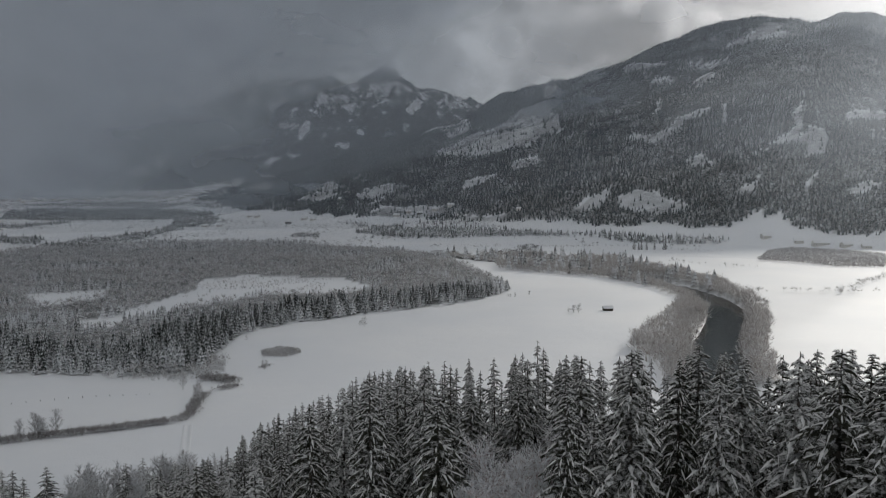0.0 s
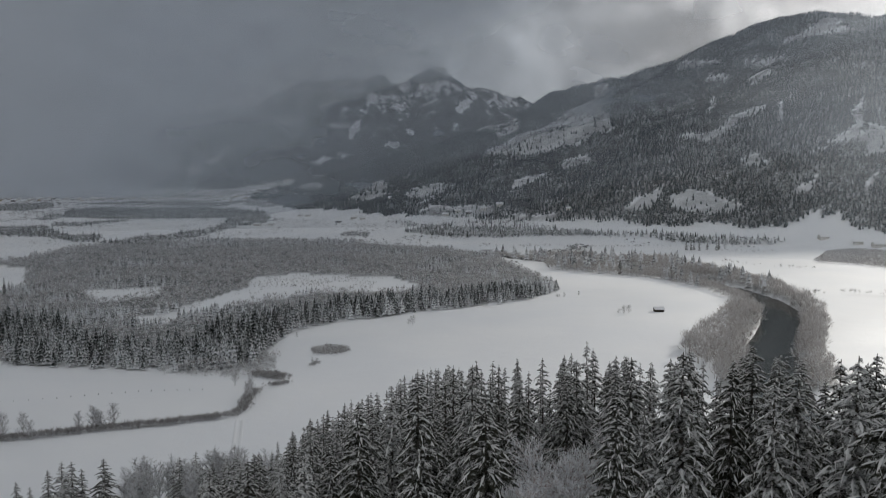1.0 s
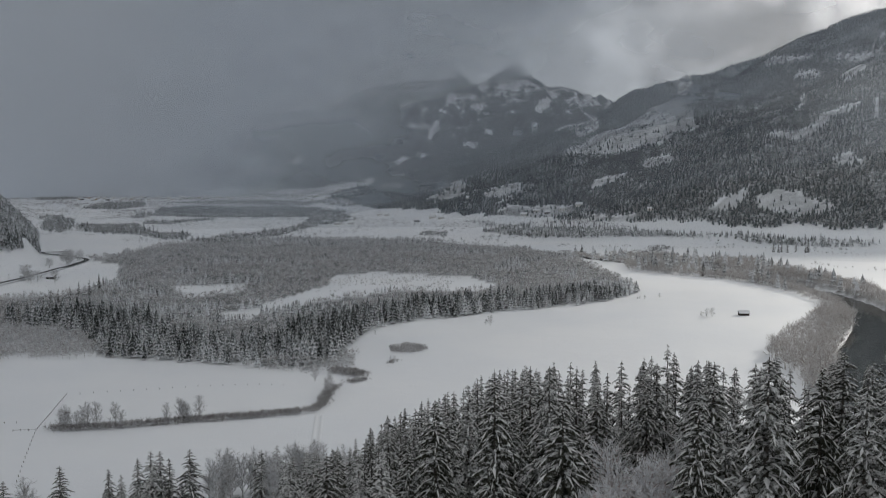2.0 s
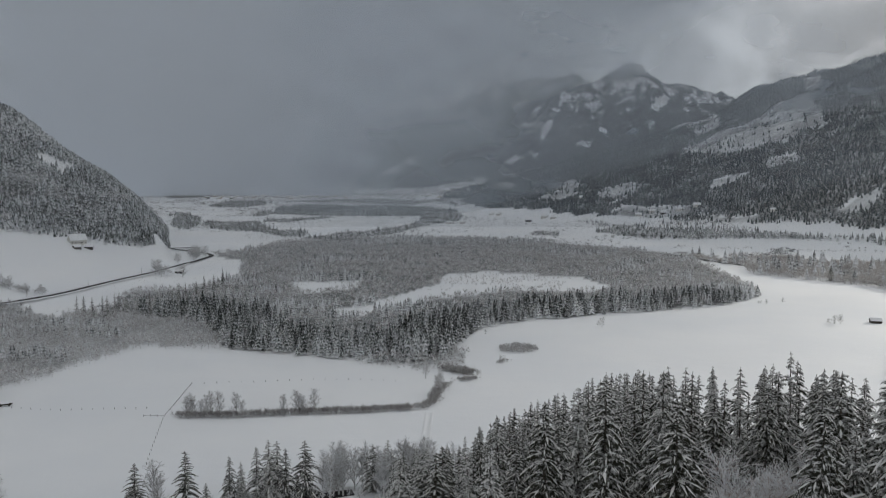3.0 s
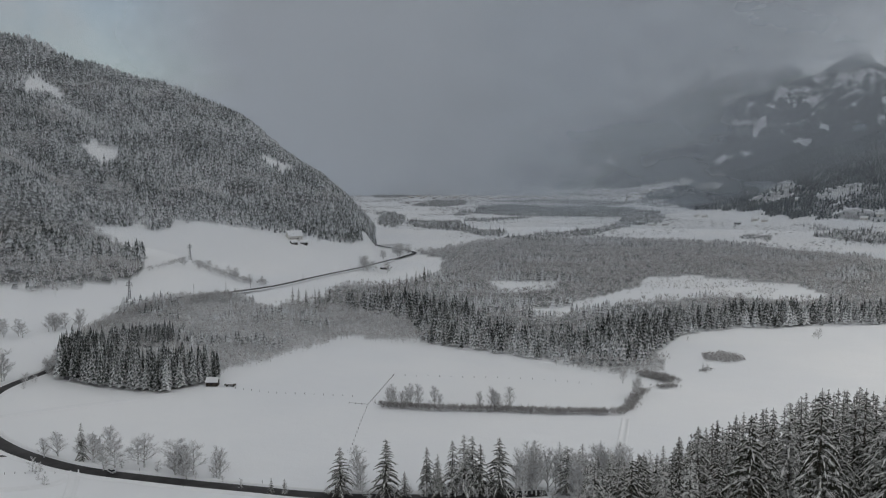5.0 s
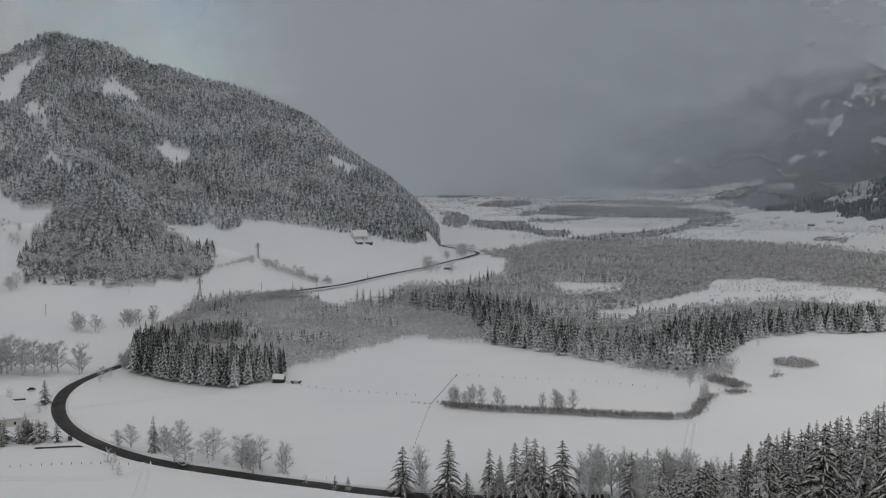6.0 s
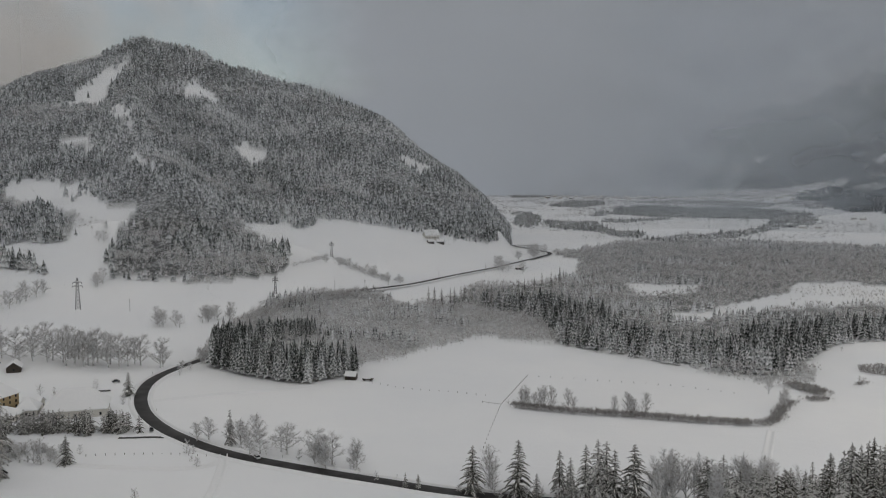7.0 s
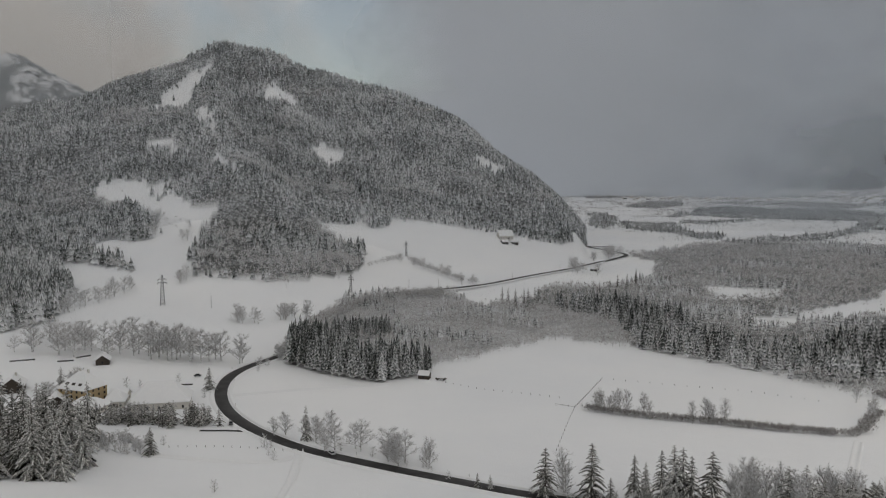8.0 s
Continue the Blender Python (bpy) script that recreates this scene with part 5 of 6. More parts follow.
def house(name, label, category, x, y, turn, w, d, h, rise, wall_mat, cols=4, rows=2, side_cols=3, hip=False, chimneys=0, over=0.7, door=True, dormers=0, gable_mat=None, group=""):
    z = ground_z(x, y)
    ob = thing(name, label, category, Matrix.Translation((x, y, z)) @ Matrix.Rotation(radians(turn), 4, "Z"), group)
    part("wall", bm_mesh("wall", gable_wall(w, d, h, rise, hip), wall_mat), ob)
    part("roof", bm_mesh("roof", roof_bm(w, d, h, rise, over, 0.42, hip), M_ROOFSNOW), ob, "roof under thick white snow")
    pane = bmesh.new()
    box_bm(pane, -0.5, 0.5, -0.04, 0.04, -0.7, 0.7)
    pane = bm_mesh("window", pane, M_GLASS)
    for r in range(rows):
        zz = 1.6 + r * 2.7
        if zz + 0.8 > h:
            break
        for c in range(cols):
            px = -w / 2 + w * (c + 0.5) / cols
            for sgn in (-1, 1):
                wdw = part("window", pane, ob)
                wdw.matrix_local = Matrix.Translation((px, sgn * (d / 2 + 0.02), zz))
        for c in range(side_cols):
            py = -d / 2 + d * (c + 0.5) / side_cols
            for sgn in (-1, 1):
                wdw = part("window", pane, ob)
                wdw.matrix_local = Matrix.Translation((sgn * (w / 2 + 0.02), py, zz)) @ Matrix.Rotation(radians(90), 4, "Z")
    if door:
        bm = bmesh.new()
        box_bm(bm, -0.6, 0.6, -0.05, 0.05, 0, 2.1)
        dr = part("door", bm_mesh("door", bm, M_TIMBER), ob, "dark wooden door")
        dr.matrix_local = Matrix.Translation((w * 0.13, -d / 2 - 0.03, 0))
        bm = bmesh.new()
        box_bm(bm, 0.42, 0.50, -0.12, -0.05, 0.98, 1.10)
        part("handle", bm_mesh("handle", bm, M_STEEL), dr, "steel door handle")
    for c in range(chimneys):
        bm = bmesh.new()
        box_bm(bm, -0.45, 0.45, -0.45, 0.45, 0, 2.4)
        ch = part("chimney", bm_mesh("chimney", bm, M_WHITE, 0.04), ob)
        ch.matrix_local = Matrix.Translation((w * (-0.16 + 0.32 * c), d * 0.08, h + rise - 1.0))
        bm = bmesh.new()
        box_bm(bm, -0.55, 0.55, -0.55, 0.55, 2.4, 2.75)
        part("cap", bm_mesh("cap", bm, M_ROOFSNOW, 0.1), ch, "cushion of snow on the chimney")
    for c in range(dormers):
        bm = roof_bm(1.6, 1.6, 1.2, 0.7, 0.25, 0.2, False)
        box_bm(bm, -0.8, 0.8, -0.8, 0.8, 0, 1.2)
        dm = part("dormer", bm_mesh("dormer", bm, M_TILE), ob, "small dark dormer")
        dm.matrix_local = Matrix.Translation((w * (-0.25 + 0.25 * c), -d * 0.36, h + 0.6))
    return ob


house("inn", "three-storey ochre house with a snowy hipped roof", "house", -448, 177, 23, 18, 16, 8.6, 7.4, M_OCHRE, 5, 3, 4, True, 2, dormers=3)
house("farm_building", "broad white farm building under deep snow", "barn", -411, 203, 57, 30, 20, 4.6, 8.6, M_WHITE, 5, 1, 4, True)
house("farm_wing", "long white stable wing with a snowy roof", "barn", -428, 186, 57, 10, 12, 3.8, 4.8, M_WHITE, 3, 1, 2, True)
house("side_wing", "low white side wing with a snowy roof", "house", -436, 192, 45, 9, 8, 3.6, 2.6, M_WHITE, 2, 1, 2)
house("annex", "low annex with a broad snow-covered roof", "house", -428, 172, 35, 18, 12, 3.2, 3.6, M_WHITE, 4, 1, 2, True)
house("shed", "narrow timber shed with a snowy roof", "shed", -447, 163, -20, 12, 8, 3.6, 3.0, M_TIMBER, 2, 1, 1)
house("chalet", "small dark timber chalet with a snowy roof", "cabin", -523, 220, -28, 11, 8, 3.2, 3.0, M_TIMBER, 2, 1, 1)
house("timber_house", "timber house half hidden behind snowy spruces", "house", -494, 157, -25, 14, 11, 4.0, 4.2, M_TIMBER, 3, 1, 2, chimneys=1)
house("hut", "small dark timber hut with a snowy roof at a wood's edge", "hut", -353, 342, 30, 6.5, 5.0, 2.6, 1.9, M_TIMBER, 1, 1, 1, over=0.4)
house("field_barn", "dark timber hay barn alone on a snowfield", "barn", 151, 753, 4, 8.4, 5.4, 2.3, 1.8, M_TIMBER, 1, 1, 1, over=0.5)
house("farmhouse", "wide farmhouse with a snowy roof below a wood", "farmhouse", -752, 886, 60, 20, 13, 5.0, 7.0, M_WHITE, 5, 2, 3, chimneys=1)
house("cow_shed", "dark timber outbuilding beside a farmhouse", "shed", -738, 890, 30, 10, 7, 2.6, 2.6, M_TIMBER, 3, 1, 1)
house("cow_shed", "dark timber outbuilding beside a farmhouse", "shed", -741, 872, 70, 9, 6, 2.4, 2.4, M_TIMBER, 3, 1, 1)
house("roadside_house", "small dark house below the far road", "house", -606, 892, 15, 9, 7, 3.2, 3.0, M_TIMBER, 2, 1, 1)
for (hx, hy), t, w in zip([(599, 1536), (645, 1500), (673, 1474), (707, 1450), (733, 1431)], (12, -18, 5, 25, -10), (17, 16, 30, 22, 15)):
    house("far_farm", "far farm building with a snowy roof at a mountain's foot", "farm building", hx, hy, t, w, 11, 4.2, 4.0, M_WHITE, 4, 1, 2, door=False, group="far farm buildings")
# the town up the valley
TOWN = [(-1993, 3128), (-1686, 3295), (-1299, 3551), (-869, 3139), (-824, 3239), (-1106, 3842), (-1276, 3802), (-1750, 3792), (-2070, 3670), (-2189, 3437)]
trnd = random.Random(41)
made = []
while len(made) < 190:
    hx, hy = trnd.uniform(-2189, -824), trnd.uniform(3128, 3842)
    if inside(np.array([hx]), np.array([hy]), TOWN)[0] and all((hx - a) ** 2 + (hy - b) ** 2 > 24 ** 2 for a, b in made):
        made.append((hx, hy))
        house("town_house", "far small town house with a snowy roof", "house", hx, hy, trnd.uniform(-40, 40), trnd.uniform(9, 15), trnd.uniform(8, 11), trnd.uniform(3.5, 6), trnd.uniform(3.5, 5), trnd.choice((M_WHITE, M_WHITE, M_OCHRE, M_TIMBER)), 2, 1, 0, door=False, group="town houses")
for hx, hy in [(-640, 2120), (-600, 2090), (-570, 2110), (-690, 2060), (-420, 2250), (-380, 2270), (-350, 2230), (-120, 2160), (-90, 2180), (-60, 2150), (-20, 2140), (20, 2130), (180, 1960), (-300, 2440), (-560, 2500), (-590, 2530)]:
    house("hamlet_house", "far hamlet house with a snowy roof", "house", hx, hy, trnd.uniform(-40, 40), trnd.uniform(12, 18), trnd.uniform(9, 12), trnd.uniform(4, 6), trnd.uniform(3, 4.5), trnd.choice((M_WHITE, M_TIMBER)), 2, 1, 0, door=False, group="hamlet houses")


# ---------------------------------------------------------------- walls, masts, fences, vehicles
def low_wall(x0, y0, x1, y1, h, label):
    a, b = Vector((x0, y0, ground_z(x0, y0))), Vector((x1, y1, ground_z(x1, y1)))
    L = (b - a).length
    h *= 0.55
    ob = thing("garden_wall", label, "wall", Matrix.Translation(a) @ (b - a).to_track_quat("X", "Z").to_matrix().to_4x4(), "garden walls")
    bm = bmesh.new()
    box_bm(bm, 0, L, -0.3, 0.3, -1.0, h)
    part("stonework", bm_mesh("stonework", bm, M_STONE, 0.06), ob)
    bm = bmesh.new()
    box_bm(bm, -0.05, L + 0.05, -0.42, 0.42, h, h + 0.3)
    part("snow_cap", bm_mesh("snow_cap", bm, M_ROOFSNOW, 0.1), ob)
    return ob


for q in ((-543, 199, -540, 208), (-546, 212, -547, 222), (-560, 176, -556, 190), (-443, 229, -438, 236)):
    low_wall(*q, 1.6, "dark dry-stone garden wall capped with snow")


def bar(bm, p, q, r):
    p, q = Vector(p), Vector(q)
    d = (q - p).normalized()
    e = d.orthogonal().normalized() * r
    f = d.cross(e)
    a = [bm.verts.new(p + s * e + t * f) for s, t in ((1, 1), (-1, 1), (-1, -1), (1, -1))]
    b = [bm.verts.new(q + s * e + t * f) for s, t in ((1, 1), (-1, 1), (-1, -1), (1, -1))]
    for i in range(4):
        bm.faces.new((a[i], a[(i + 1) % 4], b[(i + 1) % 4], b[i]))


def pylon(x, y, H, turn):
    ob = thing("pylon", "grey lattice power mast on a snowy slope", "power mast", Matrix.Translation((x, y, ground_z(x, y))) @ Matrix.Rotation(radians(turn), 4, "Z"), "power masts")
    foot, top = 0.075 * H, 0.02 * H
    corners = [(-1, -1), (1, -1), (1, 1), (-1, 1)]
    for sx, sy in corners:
        bm = bmesh.new()
        bar(bm, (sx * foot, sy * foot, -0.5), (sx * top, sy * top, H), 0.14)
        part("leg", bm_mesh("leg", bm, M_STEEL), ob)
    n = 9
    for i in range(n):
        z0, z1 = H * i / n, H * (i + 1) / n
        r0, r1 = foot + (top - foot) * i / n, foot + (top - foot) * (i + 1) / n
        bm = bmesh.new()
        for k in range(4):
            (ax, ay), (bx, by) = corners[k], corners[(k + 1) % 4]
            bar(bm, (ax * r0, ay * r0, z0), (bx * r1, by * r1, z1), 0.07)
            bar(bm, (bx * r0, by * r0, z0), (ax * r1, ay * r1, z1), 0.07)
        part("brace", bm_mesh("brace", bm, M_STEEL), ob)
    for z, w in ((0.74, 0.15), (0.86, 0.13)):
        bm = bmesh.new()
        bar(bm, (-w * H, 0, z * H), (w * H, 0, z * H), 0.16)
        bar(bm, (-w * H, 0, z * H), (0, 0, z * H + 1.2), 0.08)
        bar(bm, (w * H, 0, z * H), (0, 0, z * H + 1.2), 0.08)
        arm = part("crossarm", bm_mesh("crossarm", bm, M_STEEL), ob)
        for s in (-1, 1):
            bm = bmesh.new()
            bar(bm, (s * w * H, 0, z * H), (s * w * H, 0, z * H - 1.4), 0.12)
            part("insulator", bm_mesh("insulator", bm, M_TIMBER), arm)


pylon(-666, 333, 26, 60)
pylon(-605, 490, 17, 55)
pylon(-742, 688, 19, 50)


def pole(x, y, h, arm=True):
    ob = thing("wooden_pole", "dark wooden line pole standing in the snow", "pole", Matrix.Translation((x, y, ground_z(x, y))), "line poles")
    V, T = taper([(0, 0, -0.8), (0, 0, h)], (0.16, 0.11), 8)
    part("shaft", mesh_np("shaft", V, T, M_TIMBER, True), ob)
    if arm:
        bm = bmesh.new()
        box_bm(bm, -0.9, 0.9, -0.06, 0.06, h - 0.5, h - 0.35)
        part("crossarm", bm_mesh("crossarm", bm, M_TIMBER, 0.01), ob)


for px, py, h in ((-636, 362, 10), (-600, 560, 8), (-603, 640, 8), (-616, 740, 8), (-598, 600, 8), (-630, 850, 8)):
    pole(px, py, h)


def marker(x, y):
    ob = thing("snow_marker", "thin dark snow pole beside the road", "marker post", Matrix.Translation((x, y, ground_z(x, y))), "snow markers")
    V, T = taper([(0, 0, -0.5), (0, 0, 1.9)], (0.07, 0.06), 6)
    part("shaft", mesh_np("shaft", V, T, M_TIMBER, True), ob)


c = resample(ROAD, 28.0)
for i in range(3, 26):
    t = c[i + 1] - c[i - 1]
    t /= np.hypot(*t)
    side = 1 if i % 2 else -1
    marker(c[i][0] - t[1] * 5.3 * side, c[i][1] + t[0] * 5.3 * side)


def fence(pts, gap, rails, h, label):
    c = resample(pts, gap)
    ob = thing("pasture_fence", label, "fence", Matrix.Translation((c[0][0], c[0][1], 0)), "pasture fences")
    post = bmesh.new()
    box_bm(post, -0.08, 0.08, -0.08, 0.08, -0.6, h)
    post = bm_mesh("post", post, M_TIMBER)
    z = height(c[:, 0], c[:, 1])
    for i, (x, y) in enumerate(c):
        p = part("post", post, ob)
        p.matrix_local = Matrix.Translation((x - c[0][0], y - c[0][1], float(z[i]))) @ Matrix.Rotation(i * 1.3, 4, "Z")
    for k in range(rails):
        for i in range(len(c) - 1):
            bm = bmesh.new()
            hz = h * (0.55 + 0.3 * k)
            bar(bm, (c[i][0] - c[0][0], c[i][1] - c[0][1], z[i] + hz), (c[i + 1][0] - c[0][0], c[i + 1][1] - c[0][1], z[i + 1] + hz), 0.035)
            part("rail", bm_mesh("rail", bm, M_TIMBER), ob)
    return ob


fence([(-275, 414), (-260, 376), (-251, 353)], 3.5, 1, 1.0, "dark wooden pasture fence across a snowfield")
fence([(-251, 353), (-260, 351), (-263, 349)], 3.5, 1, 1.0, "dark wooden pasture fence across a snowfield")
fence([(-251, 353), (-231, 317), (-215, 289)], 6.0, 0, 1.0, "sparse wooden pasture fence across a snowfield")
fence([(-337, 344), (-312, 347), (-290, 355), (-268, 363)], 5.5, 0, 0.9, "row of low fence posts in deep snow")
fence([(-275, 414), (-240, 432), (-200, 448), (-160, 455)], 7.0, 0, 0.9, "row of low fence posts in deep snow")
fence([(-342, 172), (-328, 188), (-316, 198), (-300, 208)], 4.0, 0, 0.9, "row of low fence posts in deep snow")


fence([(-662, 241), (-691, 281), (-738, 338), (-736, 369)], 7.0, 0, 1.0, "old fence posts along a hillside meadow")


def car(x, y, turn, paint, label, length=4.5, tall=1.5):
    ob = thing("car", label, "car", Matrix.Translation((x, y, ground_z(x, y) + 0.34)) @ Matrix.Rotation(turn, 4, "Z"), "cars")
    L, W = length, 1.8
    bm = bmesh.new()
    box_bm(bm, -L / 2, L / 2, -W / 2, W / 2, 0.32, 0.85)
    part("body", bm_mesh("body", bm, paint, 0.12), ob)
    bm = bmesh.new()
    v = box_bm(bm, -L * 0.32, L * 0.30, -W * 0.46, W * 0.46, 0.85, tall)
    for q in v[4:]:
        q.co.x *= 0.78
        q.co.y *= 0.86
    part("cabin", bm_mesh("cabin", bm, M_GLASS, 0.06), ob, "dark glazed cabin")
    bm = bmesh.new()
    box_bm(bm, -L * 0.25, L * 0.23, -W * 0.40, W * 0.40, tall, tall + 0.05)
    part("roof", bm_mesh("roof", bm, paint, 0.02), ob)
    for sx in (-1, 1):
        for sy in (-1, 1):
            bm = bmesh.new()
            bmesh.ops.create_cone(bm, cap_ends=True, segments=16, radius1=0.33, radius2=0.33, depth=0.22, matrix=Matrix.Translation((sx * L * 0.31, sy * (W / 2 - 0.08), 0.33)) @ Matrix.Rotation(radians(90), 4, "X"))
            wh = part("wheel", bm_mesh("wheel", bm, M_TILE, 0.03), ob)
            bm = bmesh.new()
            bmesh.ops.create_cone(bm, cap_ends=True, segments=12, radius1=0.2, radius2=0.2, depth=0.24, matrix=Matrix.Translation((sx * L * 0.31, sy * (W / 2 - 0.08), 0.33)) @ Matrix.Rotation(radians(90), 4, "X"))
            part("rim", bm_mesh("rim", bm, M_STEEL), wh, "grey metal rim")


M_SILVER = plain_material("silver_car_paint", (0.55, 0.56, 0.57), (0.62, 0.63, 0.64), 0.5, 0.3, 0.5, 0.3)
M_DARKCAR = plain_material("dark_car_paint", (0.02, 0.022, 0.026), (0.03, 0.032, 0.036), 0.5, 0.3, 0.5)
car(-283, 217.6, radians(166), M_SILVER, "silver estate car driving on a wet road", 4.8)
car(-353, 210, radians(150), M_DARKCAR, "dark parked car beside a snowy bend")
car(-452, 247, radians(60), M_DARKCAR, "dark parked car in a snowy yard")


def trailer(x, y, turn):
    ob = thing("hay_trailer", "dark farm trailer with a lump of snow on top", "trailer", Matrix.Translation((x, y, ground_z(x, y))) @ Matrix.Rotation(turn, 4, "Z"))
    bm = bmesh.new()
    box_bm(bm, -3.2, 3.2, -1.2, 1.2, 0.8, 1.3)
    part("bed", bm_mesh("bed", bm, M_TIMBER, 0.04), ob)
    bm = bmesh.new()
    bmesh.ops.create_icosphere(bm, subdivisions=2, radius=1.0, matrix=Matrix.Translation((-0.4, 0, 1.35)) @ Matrix.Diagonal((2.4, 1.1, 0.8, 1)))
    part("load", bm_mesh("load", bm, M_ROOFSNOW), ob, "heap under white snow")
    for sx in (-2, 2):
        for sy in (-1, 1):
            bm = bmesh.new()
            bmesh.ops.create_cone(bm, cap_ends=True, segments=14, radius1=0.5, radius2=0.5, depth=0.3, matrix=Matrix.Translation((sx, sy, 0.5)) @ Matrix.Rotation(radians(90), 4, "X"))
            part("wheel", bm_mesh("wheel", bm, M_TILE, 0.04), ob)


trailer(-343, 346, 0.5)


# cleared snow along the road, the drive to the hamlet and trodden tracks
for s in (-1, 1):
    tagged(ribbon("snow_bank", ROAD[:24], (s * 4.0, s * 4.6, s * 5.4, s * 6.6)[::s], (0.05, 0.75, 0.62, -0.1)[::s], M_ROOFSNOW, 3.0), "ploughed snow bank along a cleared road", "snow bank", kind="structure")
tagged(ribbon("driveway", [(-332, 213.5), (-345, 205), (-351, 198), (-356, 193)], (-1.2, 0, 1.2), (0.10, 0.16, 0.10), M_ROAD, 2.0), "narrow dark drive leading to a hamlet", "driveway", kind="structure")
for pts in ([(-402, 240), (-390, 266), (-369, 298), (-358, 319)], [(-299, 212), (-292, 207), (-275, 192), (-262, 179), (-250, 165)], [(-338, 162), (-322, 172), (-305, 184), (-291, 197), (-294, 208)], [(-125, 398), (-112, 350), (-104, 320)]):
    tagged(ribbon("snow_track", pts, (-2.4, -1.5, -0.9, 0.9, 1.5, 2.4), (-0.1, 0.5, 0.02, 0.02, 0.5, -0.1), M_ROOFSNOW, 3.0), "trodden track across deep snow", "track", kind="structure")


# ---------------------------------------------------------------- cloud and haze sheets
def veil_material(name, tint, density, build):
    """Sheet standing in for haze and cloud: lit and passing light like fine droplets, thinning out by its own shape."""
    b = Mat(name)
    m = b.m
    b.t.nodes.clear()
    dif, tra, cle = b.n("ShaderNodeBsdfDiffuse", Color=(*tint, 1.0)), b.n("ShaderNodeBsdfTranslucent", Color=(*tint, 1.0)), b.n("ShaderNodeBsdfTransparent")
    body, all_ = b.n("ShaderNodeMixShader"), b.n("ShaderNodeMixShader")
    body.inputs[0].default_value = 0.5
    b.t.links.new(dif.outputs[0], body.inputs[1])
    b.t.links.new(tra.outputs[0], body.inputs[2])
    b.put(build(b) if build else density, all_.inputs[0])
    b.t.links.new(cle.outputs[0], all_.inputs[1])
    b.t.links.new(body.outputs[0], all_.inputs[2])
    out = b.n("ShaderNodeOutputMaterial")
    b.t.links.new(all_.outputs[0], out.inputs[0])
    return m


def xyz(b):
    g, s = b.n("ShaderNodeNewGeometry"), b.n("ShaderNodeSeparateXYZ")
    b.t.links.new(g.outputs["Position"], s.inputs[0])
    return s.outputs


def haze(density, low, high, beam=0.0):
    def build(b):
        p = xyz(b)
        f = b.math("MULTIPLY", b.ramp(p[2], low, high), density)
        # it thins out towards the left mountain
        f = b.math("MULTIPLY", f, b.ramp(b.math("ADD", b.math("MULTIPLY", p[0], 0.848), b.math("MULTIPLY", p[1], 0.53)), 0.0, 420.0))
        # beam thickens the sheet on the right to imitate sun glare
        f = b.math("ADD", f, b.math("MULTIPLY", b.math("MULTIPLY", b.ramp(p[0], 250.0, 800.0), b.ramp(p[2], 40.0, 260.0)), beam))
        n = b.ramp(b.noise(b.pos((1, 1, 2.0)), 0.0022, 4.0), 0.2, 0.7)
        return b.math("MULTIPLY", f, b.math("ADD", b.math("MULTIPLY", n, 0.8), 0.45))
    return build


def bank(b):
    """Thickens towards the head of the valley and upwards."""
    p = xyz(b)
    f = b.math("ADD", p[2], b.math("MULTIPLY", p[0], -0.50))
    n = b.math("MULTIPLY", b.math("SUBTRACT", b.noise(b.pos((1, 1, 1.6)), 0.0018, 3.0, 0.55), 0.5), 700.0)
    side = b.ramp(b.math("ADD", b.math("MULTIPLY", p[0], 0.72), b.math("MULTIPLY", p[1], 0.70)), -1000.0, 300.0)
    side = b.ramp(b.math("ADD", side, b.math("MULTIPLY", b.math("SUBTRACT", b.noise(b.pos((1, 1, 1.4)), 0.0016, 5.0), 0.5), 0.9)), 0.12, 0.88)
    veil = b.math("MAXIMUM", b.ramp(b.math("ADD", f, n), 600.0, 1150.0), b.math("MULTIPLY", b.ramp(f, 200.0, 900.0), 0.22))
    fog = b.math("MULTIPLY", b.math("MULTIPLY", b.ramp(b.math("MULTIPLY", p[0], -1.0), 900.0, 2400.0), b.ramp(p[2], 10.0, 120.0)), 0.62)
    return b.math("MULTIPLY", b.math("MAXIMUM", veil, fog), side)


def veil_sheet(name, r, lo, hi, z0, z1, mat, label):
    az = np.radians(np.linspace(lo, hi, 90))
    zz = np.linspace(z0, z1, 8)
    A, Z = np.meshgrid(az, zz)
    R = np.full(A.shape, float(r))
    V = np.stack([-np.sin(A) * R, np.cos(A) * R, Z], -1).reshape(-1, 3)
    i, j = np.meshgrid(np.arange(7), np.arange(89), indexing="ij")
    Q = np.stack([i * 90 + j, i * 90 + j + 1, (i + 1) * 90 + j + 1, (i + 1) * 90 + j], -1).reshape(-1, 4)
    return tagged(new(name, mesh_np(name, V, Q, mat, False)), label, "mist", kind="structure")


GREY = (0.64, 0.70, 0.78)
# three arcs around the camera standing in for aerial haze, then the cloud bank
veil_sheet("mist", 1330, -30, 32, -10, 700, veil_material("haze_near", GREY, 0, haze(0.10, -70, 50, 0.30)), "thin grey sheet standing in for haze before a mountain")
veil_sheet("mist", 2050, -30, 34, -10, 1000, veil_material("haze_mid", GREY, 0, haze(0.18, -120, 50)), "thin grey sheet standing in for haze before a mountain")
veil_sheet("mist", 2750, -30, 36, -10, 1200, veil_material("haze_far", GREY, 0, haze(0.28, -120, 50)), "thin grey sheet standing in for haze along a mountain side")
veil_sheet("cloud_bank", 3900, -36, 80, -10, 1200, veil_material("cloud_bank", (0.70, 0.745, 0.81), 0, bank), "dark snow cloud closing the head of the valley")


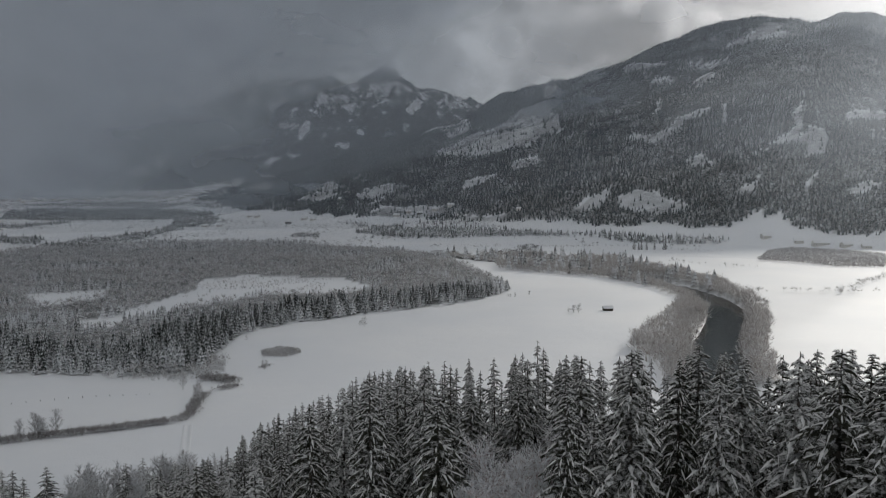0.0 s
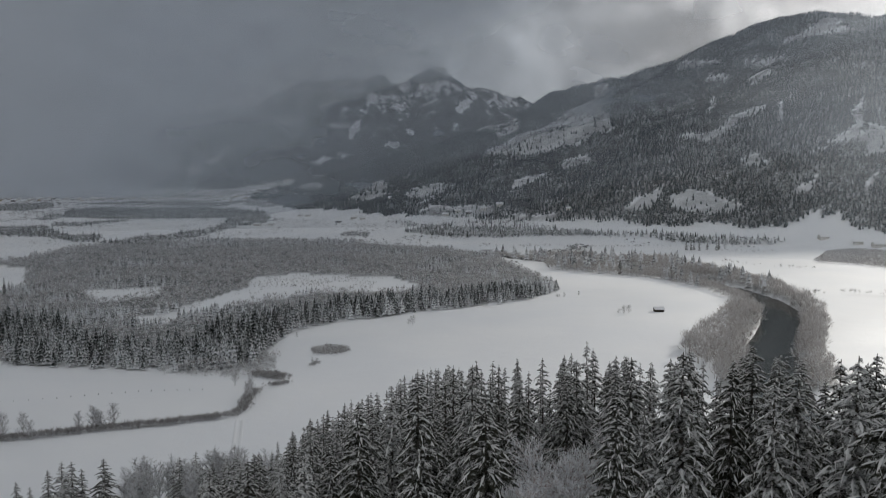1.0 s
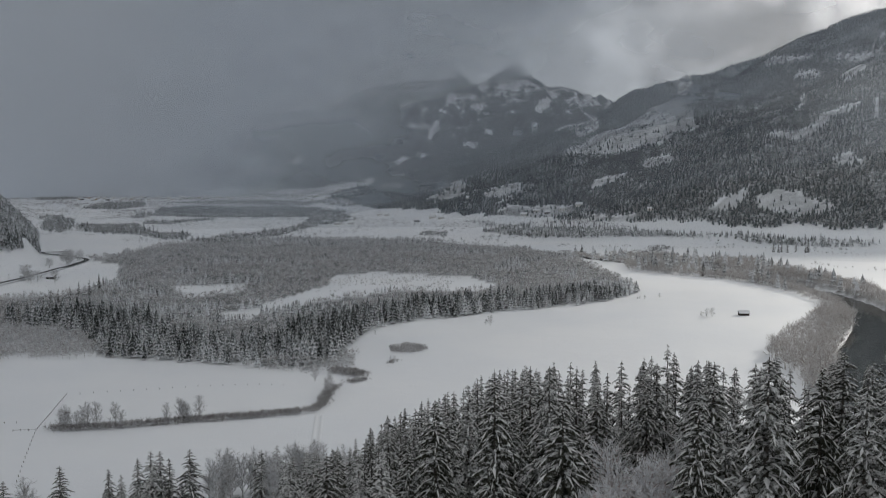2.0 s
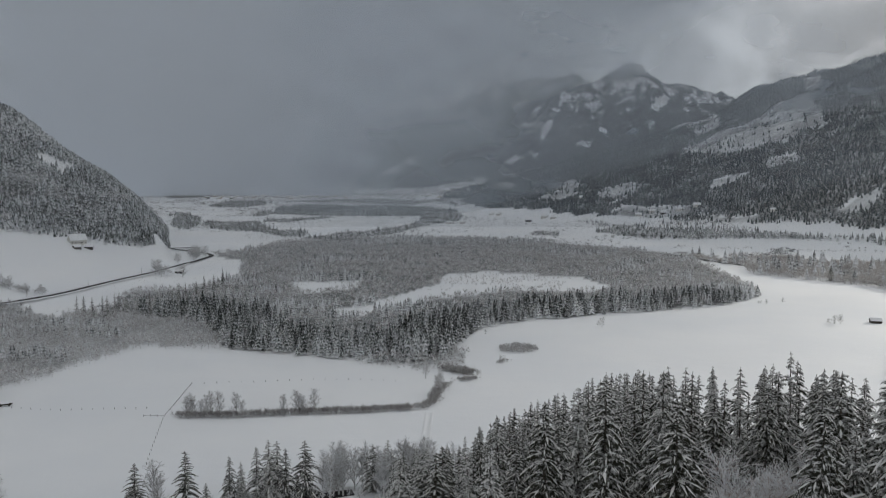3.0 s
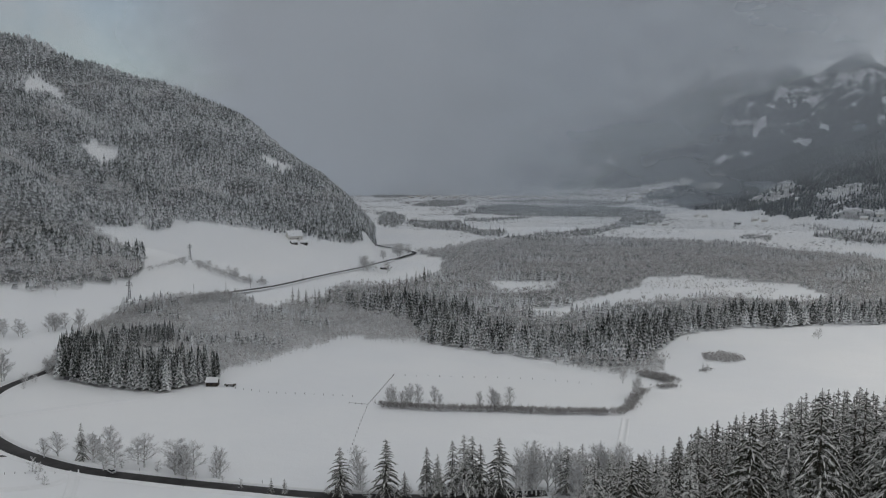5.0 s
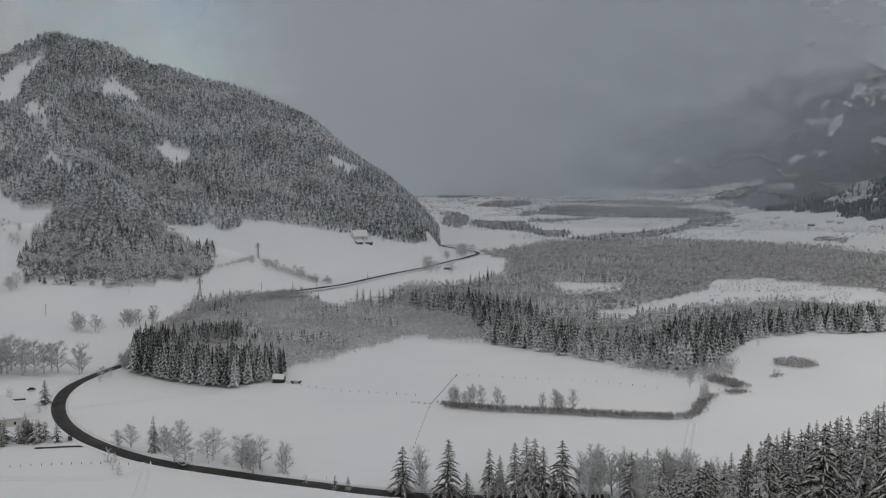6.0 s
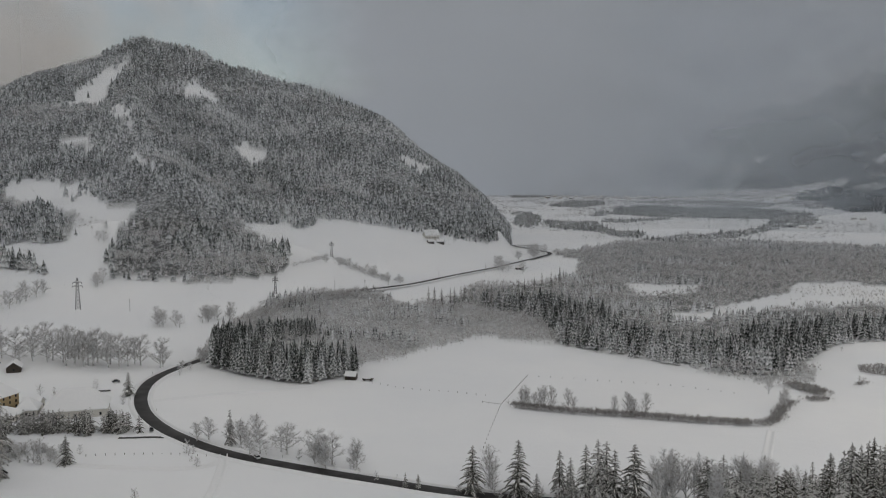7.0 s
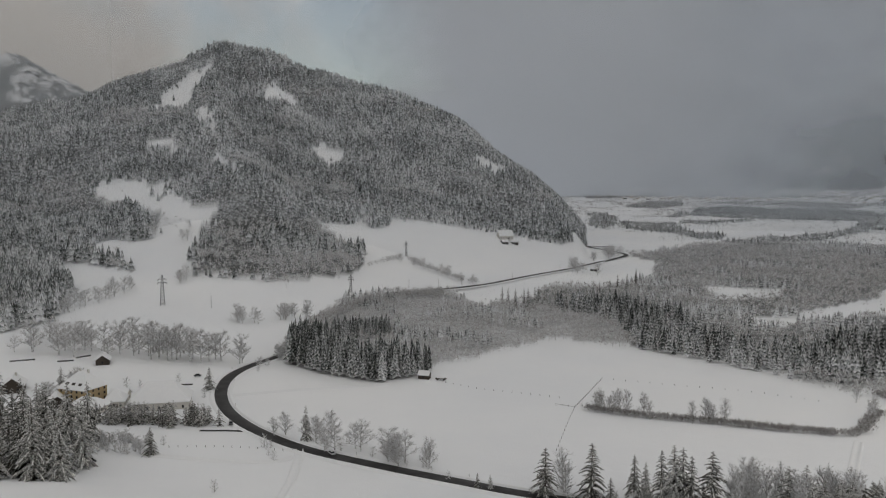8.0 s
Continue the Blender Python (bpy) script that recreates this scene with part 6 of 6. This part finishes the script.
def thin_air(density):
    def build(b):
        p = xyz(b)
        f = b.math("MULTIPLY", b.ramp(b.math("MULTIPLY", p[0], -1.0), 60.0, 420.0), b.ramp(p[2], 0.0, 70.0))
        n = b.ramp(b.noise(b.pos((1, 1, 2.0)), 0.003, 4.0), 0.2, 0.8)
        return b.math("MULTIPLY", b.math("MULTIPLY", f, density), b.math("ADD", 0.6, b.math("MULTIPLY", n, 0.8)))
    return build


def far_corner(b):
    """Haze sheet over the far mountain; sets in beyond the left mountain's shoulder."""
    p = xyz(b)
    return b.math("MULTIPLY", b.ramp(b.math("ADD", b.math("MULTIPLY", p[0], -0.53), b.math("MULTIPLY", p[1], -0.848)), 40.0, 440.0), 0.32)


veil_sheet("mist", 2600, 58, 82, -10, 1300, veil_material("haze_beyond", (0.80, 0.81, 0.83), 0, far_corner), "pale sheet standing in for haze before a far mountain")
# two more haze arcs, added to lift the dark tones on the left
veil_sheet("mist", 590, 4, 82, -10, 420, veil_material("haze_left_near", GREY, 0, thin_air(0.055)), "thin grey sheet standing in for haze over a valley wood")
veil_sheet("mist", 1010, 4, 82, -10, 520, veil_material("haze_left_far", GREY, 0, thin_air(0.09)), "thin grey sheet standing in for haze before a wooded mountain")


def unseen_cloud_deck():
    """Cloud out of view, added to block the sun; it ends towards the sun so that the right fields stay lit."""
    n = 120
    g = np.linspace(-6500, 10000, n)
    X, Y = np.meshgrid(g, g)
    Z = 1230 + 90 * fbm(X, Y, 900, 4)
    V = np.stack([X, Y, Z], -1).reshape(-1, 3)
    i, j = np.meshgrid(np.arange(n - 1), np.arange(n - 1), indexing="ij")
    cx, cy = X[:-1, :-1] + 69, Y[:-1, :-1] + 69
    wob = 220 * fbm(cx, cy, 700, 3)
    # edge set so that its shadow stops at the right-hand fields
    keep = cx < 2150 + wob + 0.5 * np.maximum(0, 3100 - cy)
    Q = np.stack([i * n + j, i * n + j + 1, (i + 1) * n + j + 1, (i + 1) * n + j], -1)[keep]
    return tagged(new("unseen_cloud_deck", mesh_np("unseen_cloud_deck", V, Q, veil_material("unseen_cloud_deck", (0.66, 0.68, 0.71), 1.0, None), True)), "unseen grey cloud sheet placed to keep the sun off the left valley", "cloud", kind="structure")


unseen_cloud_deck()
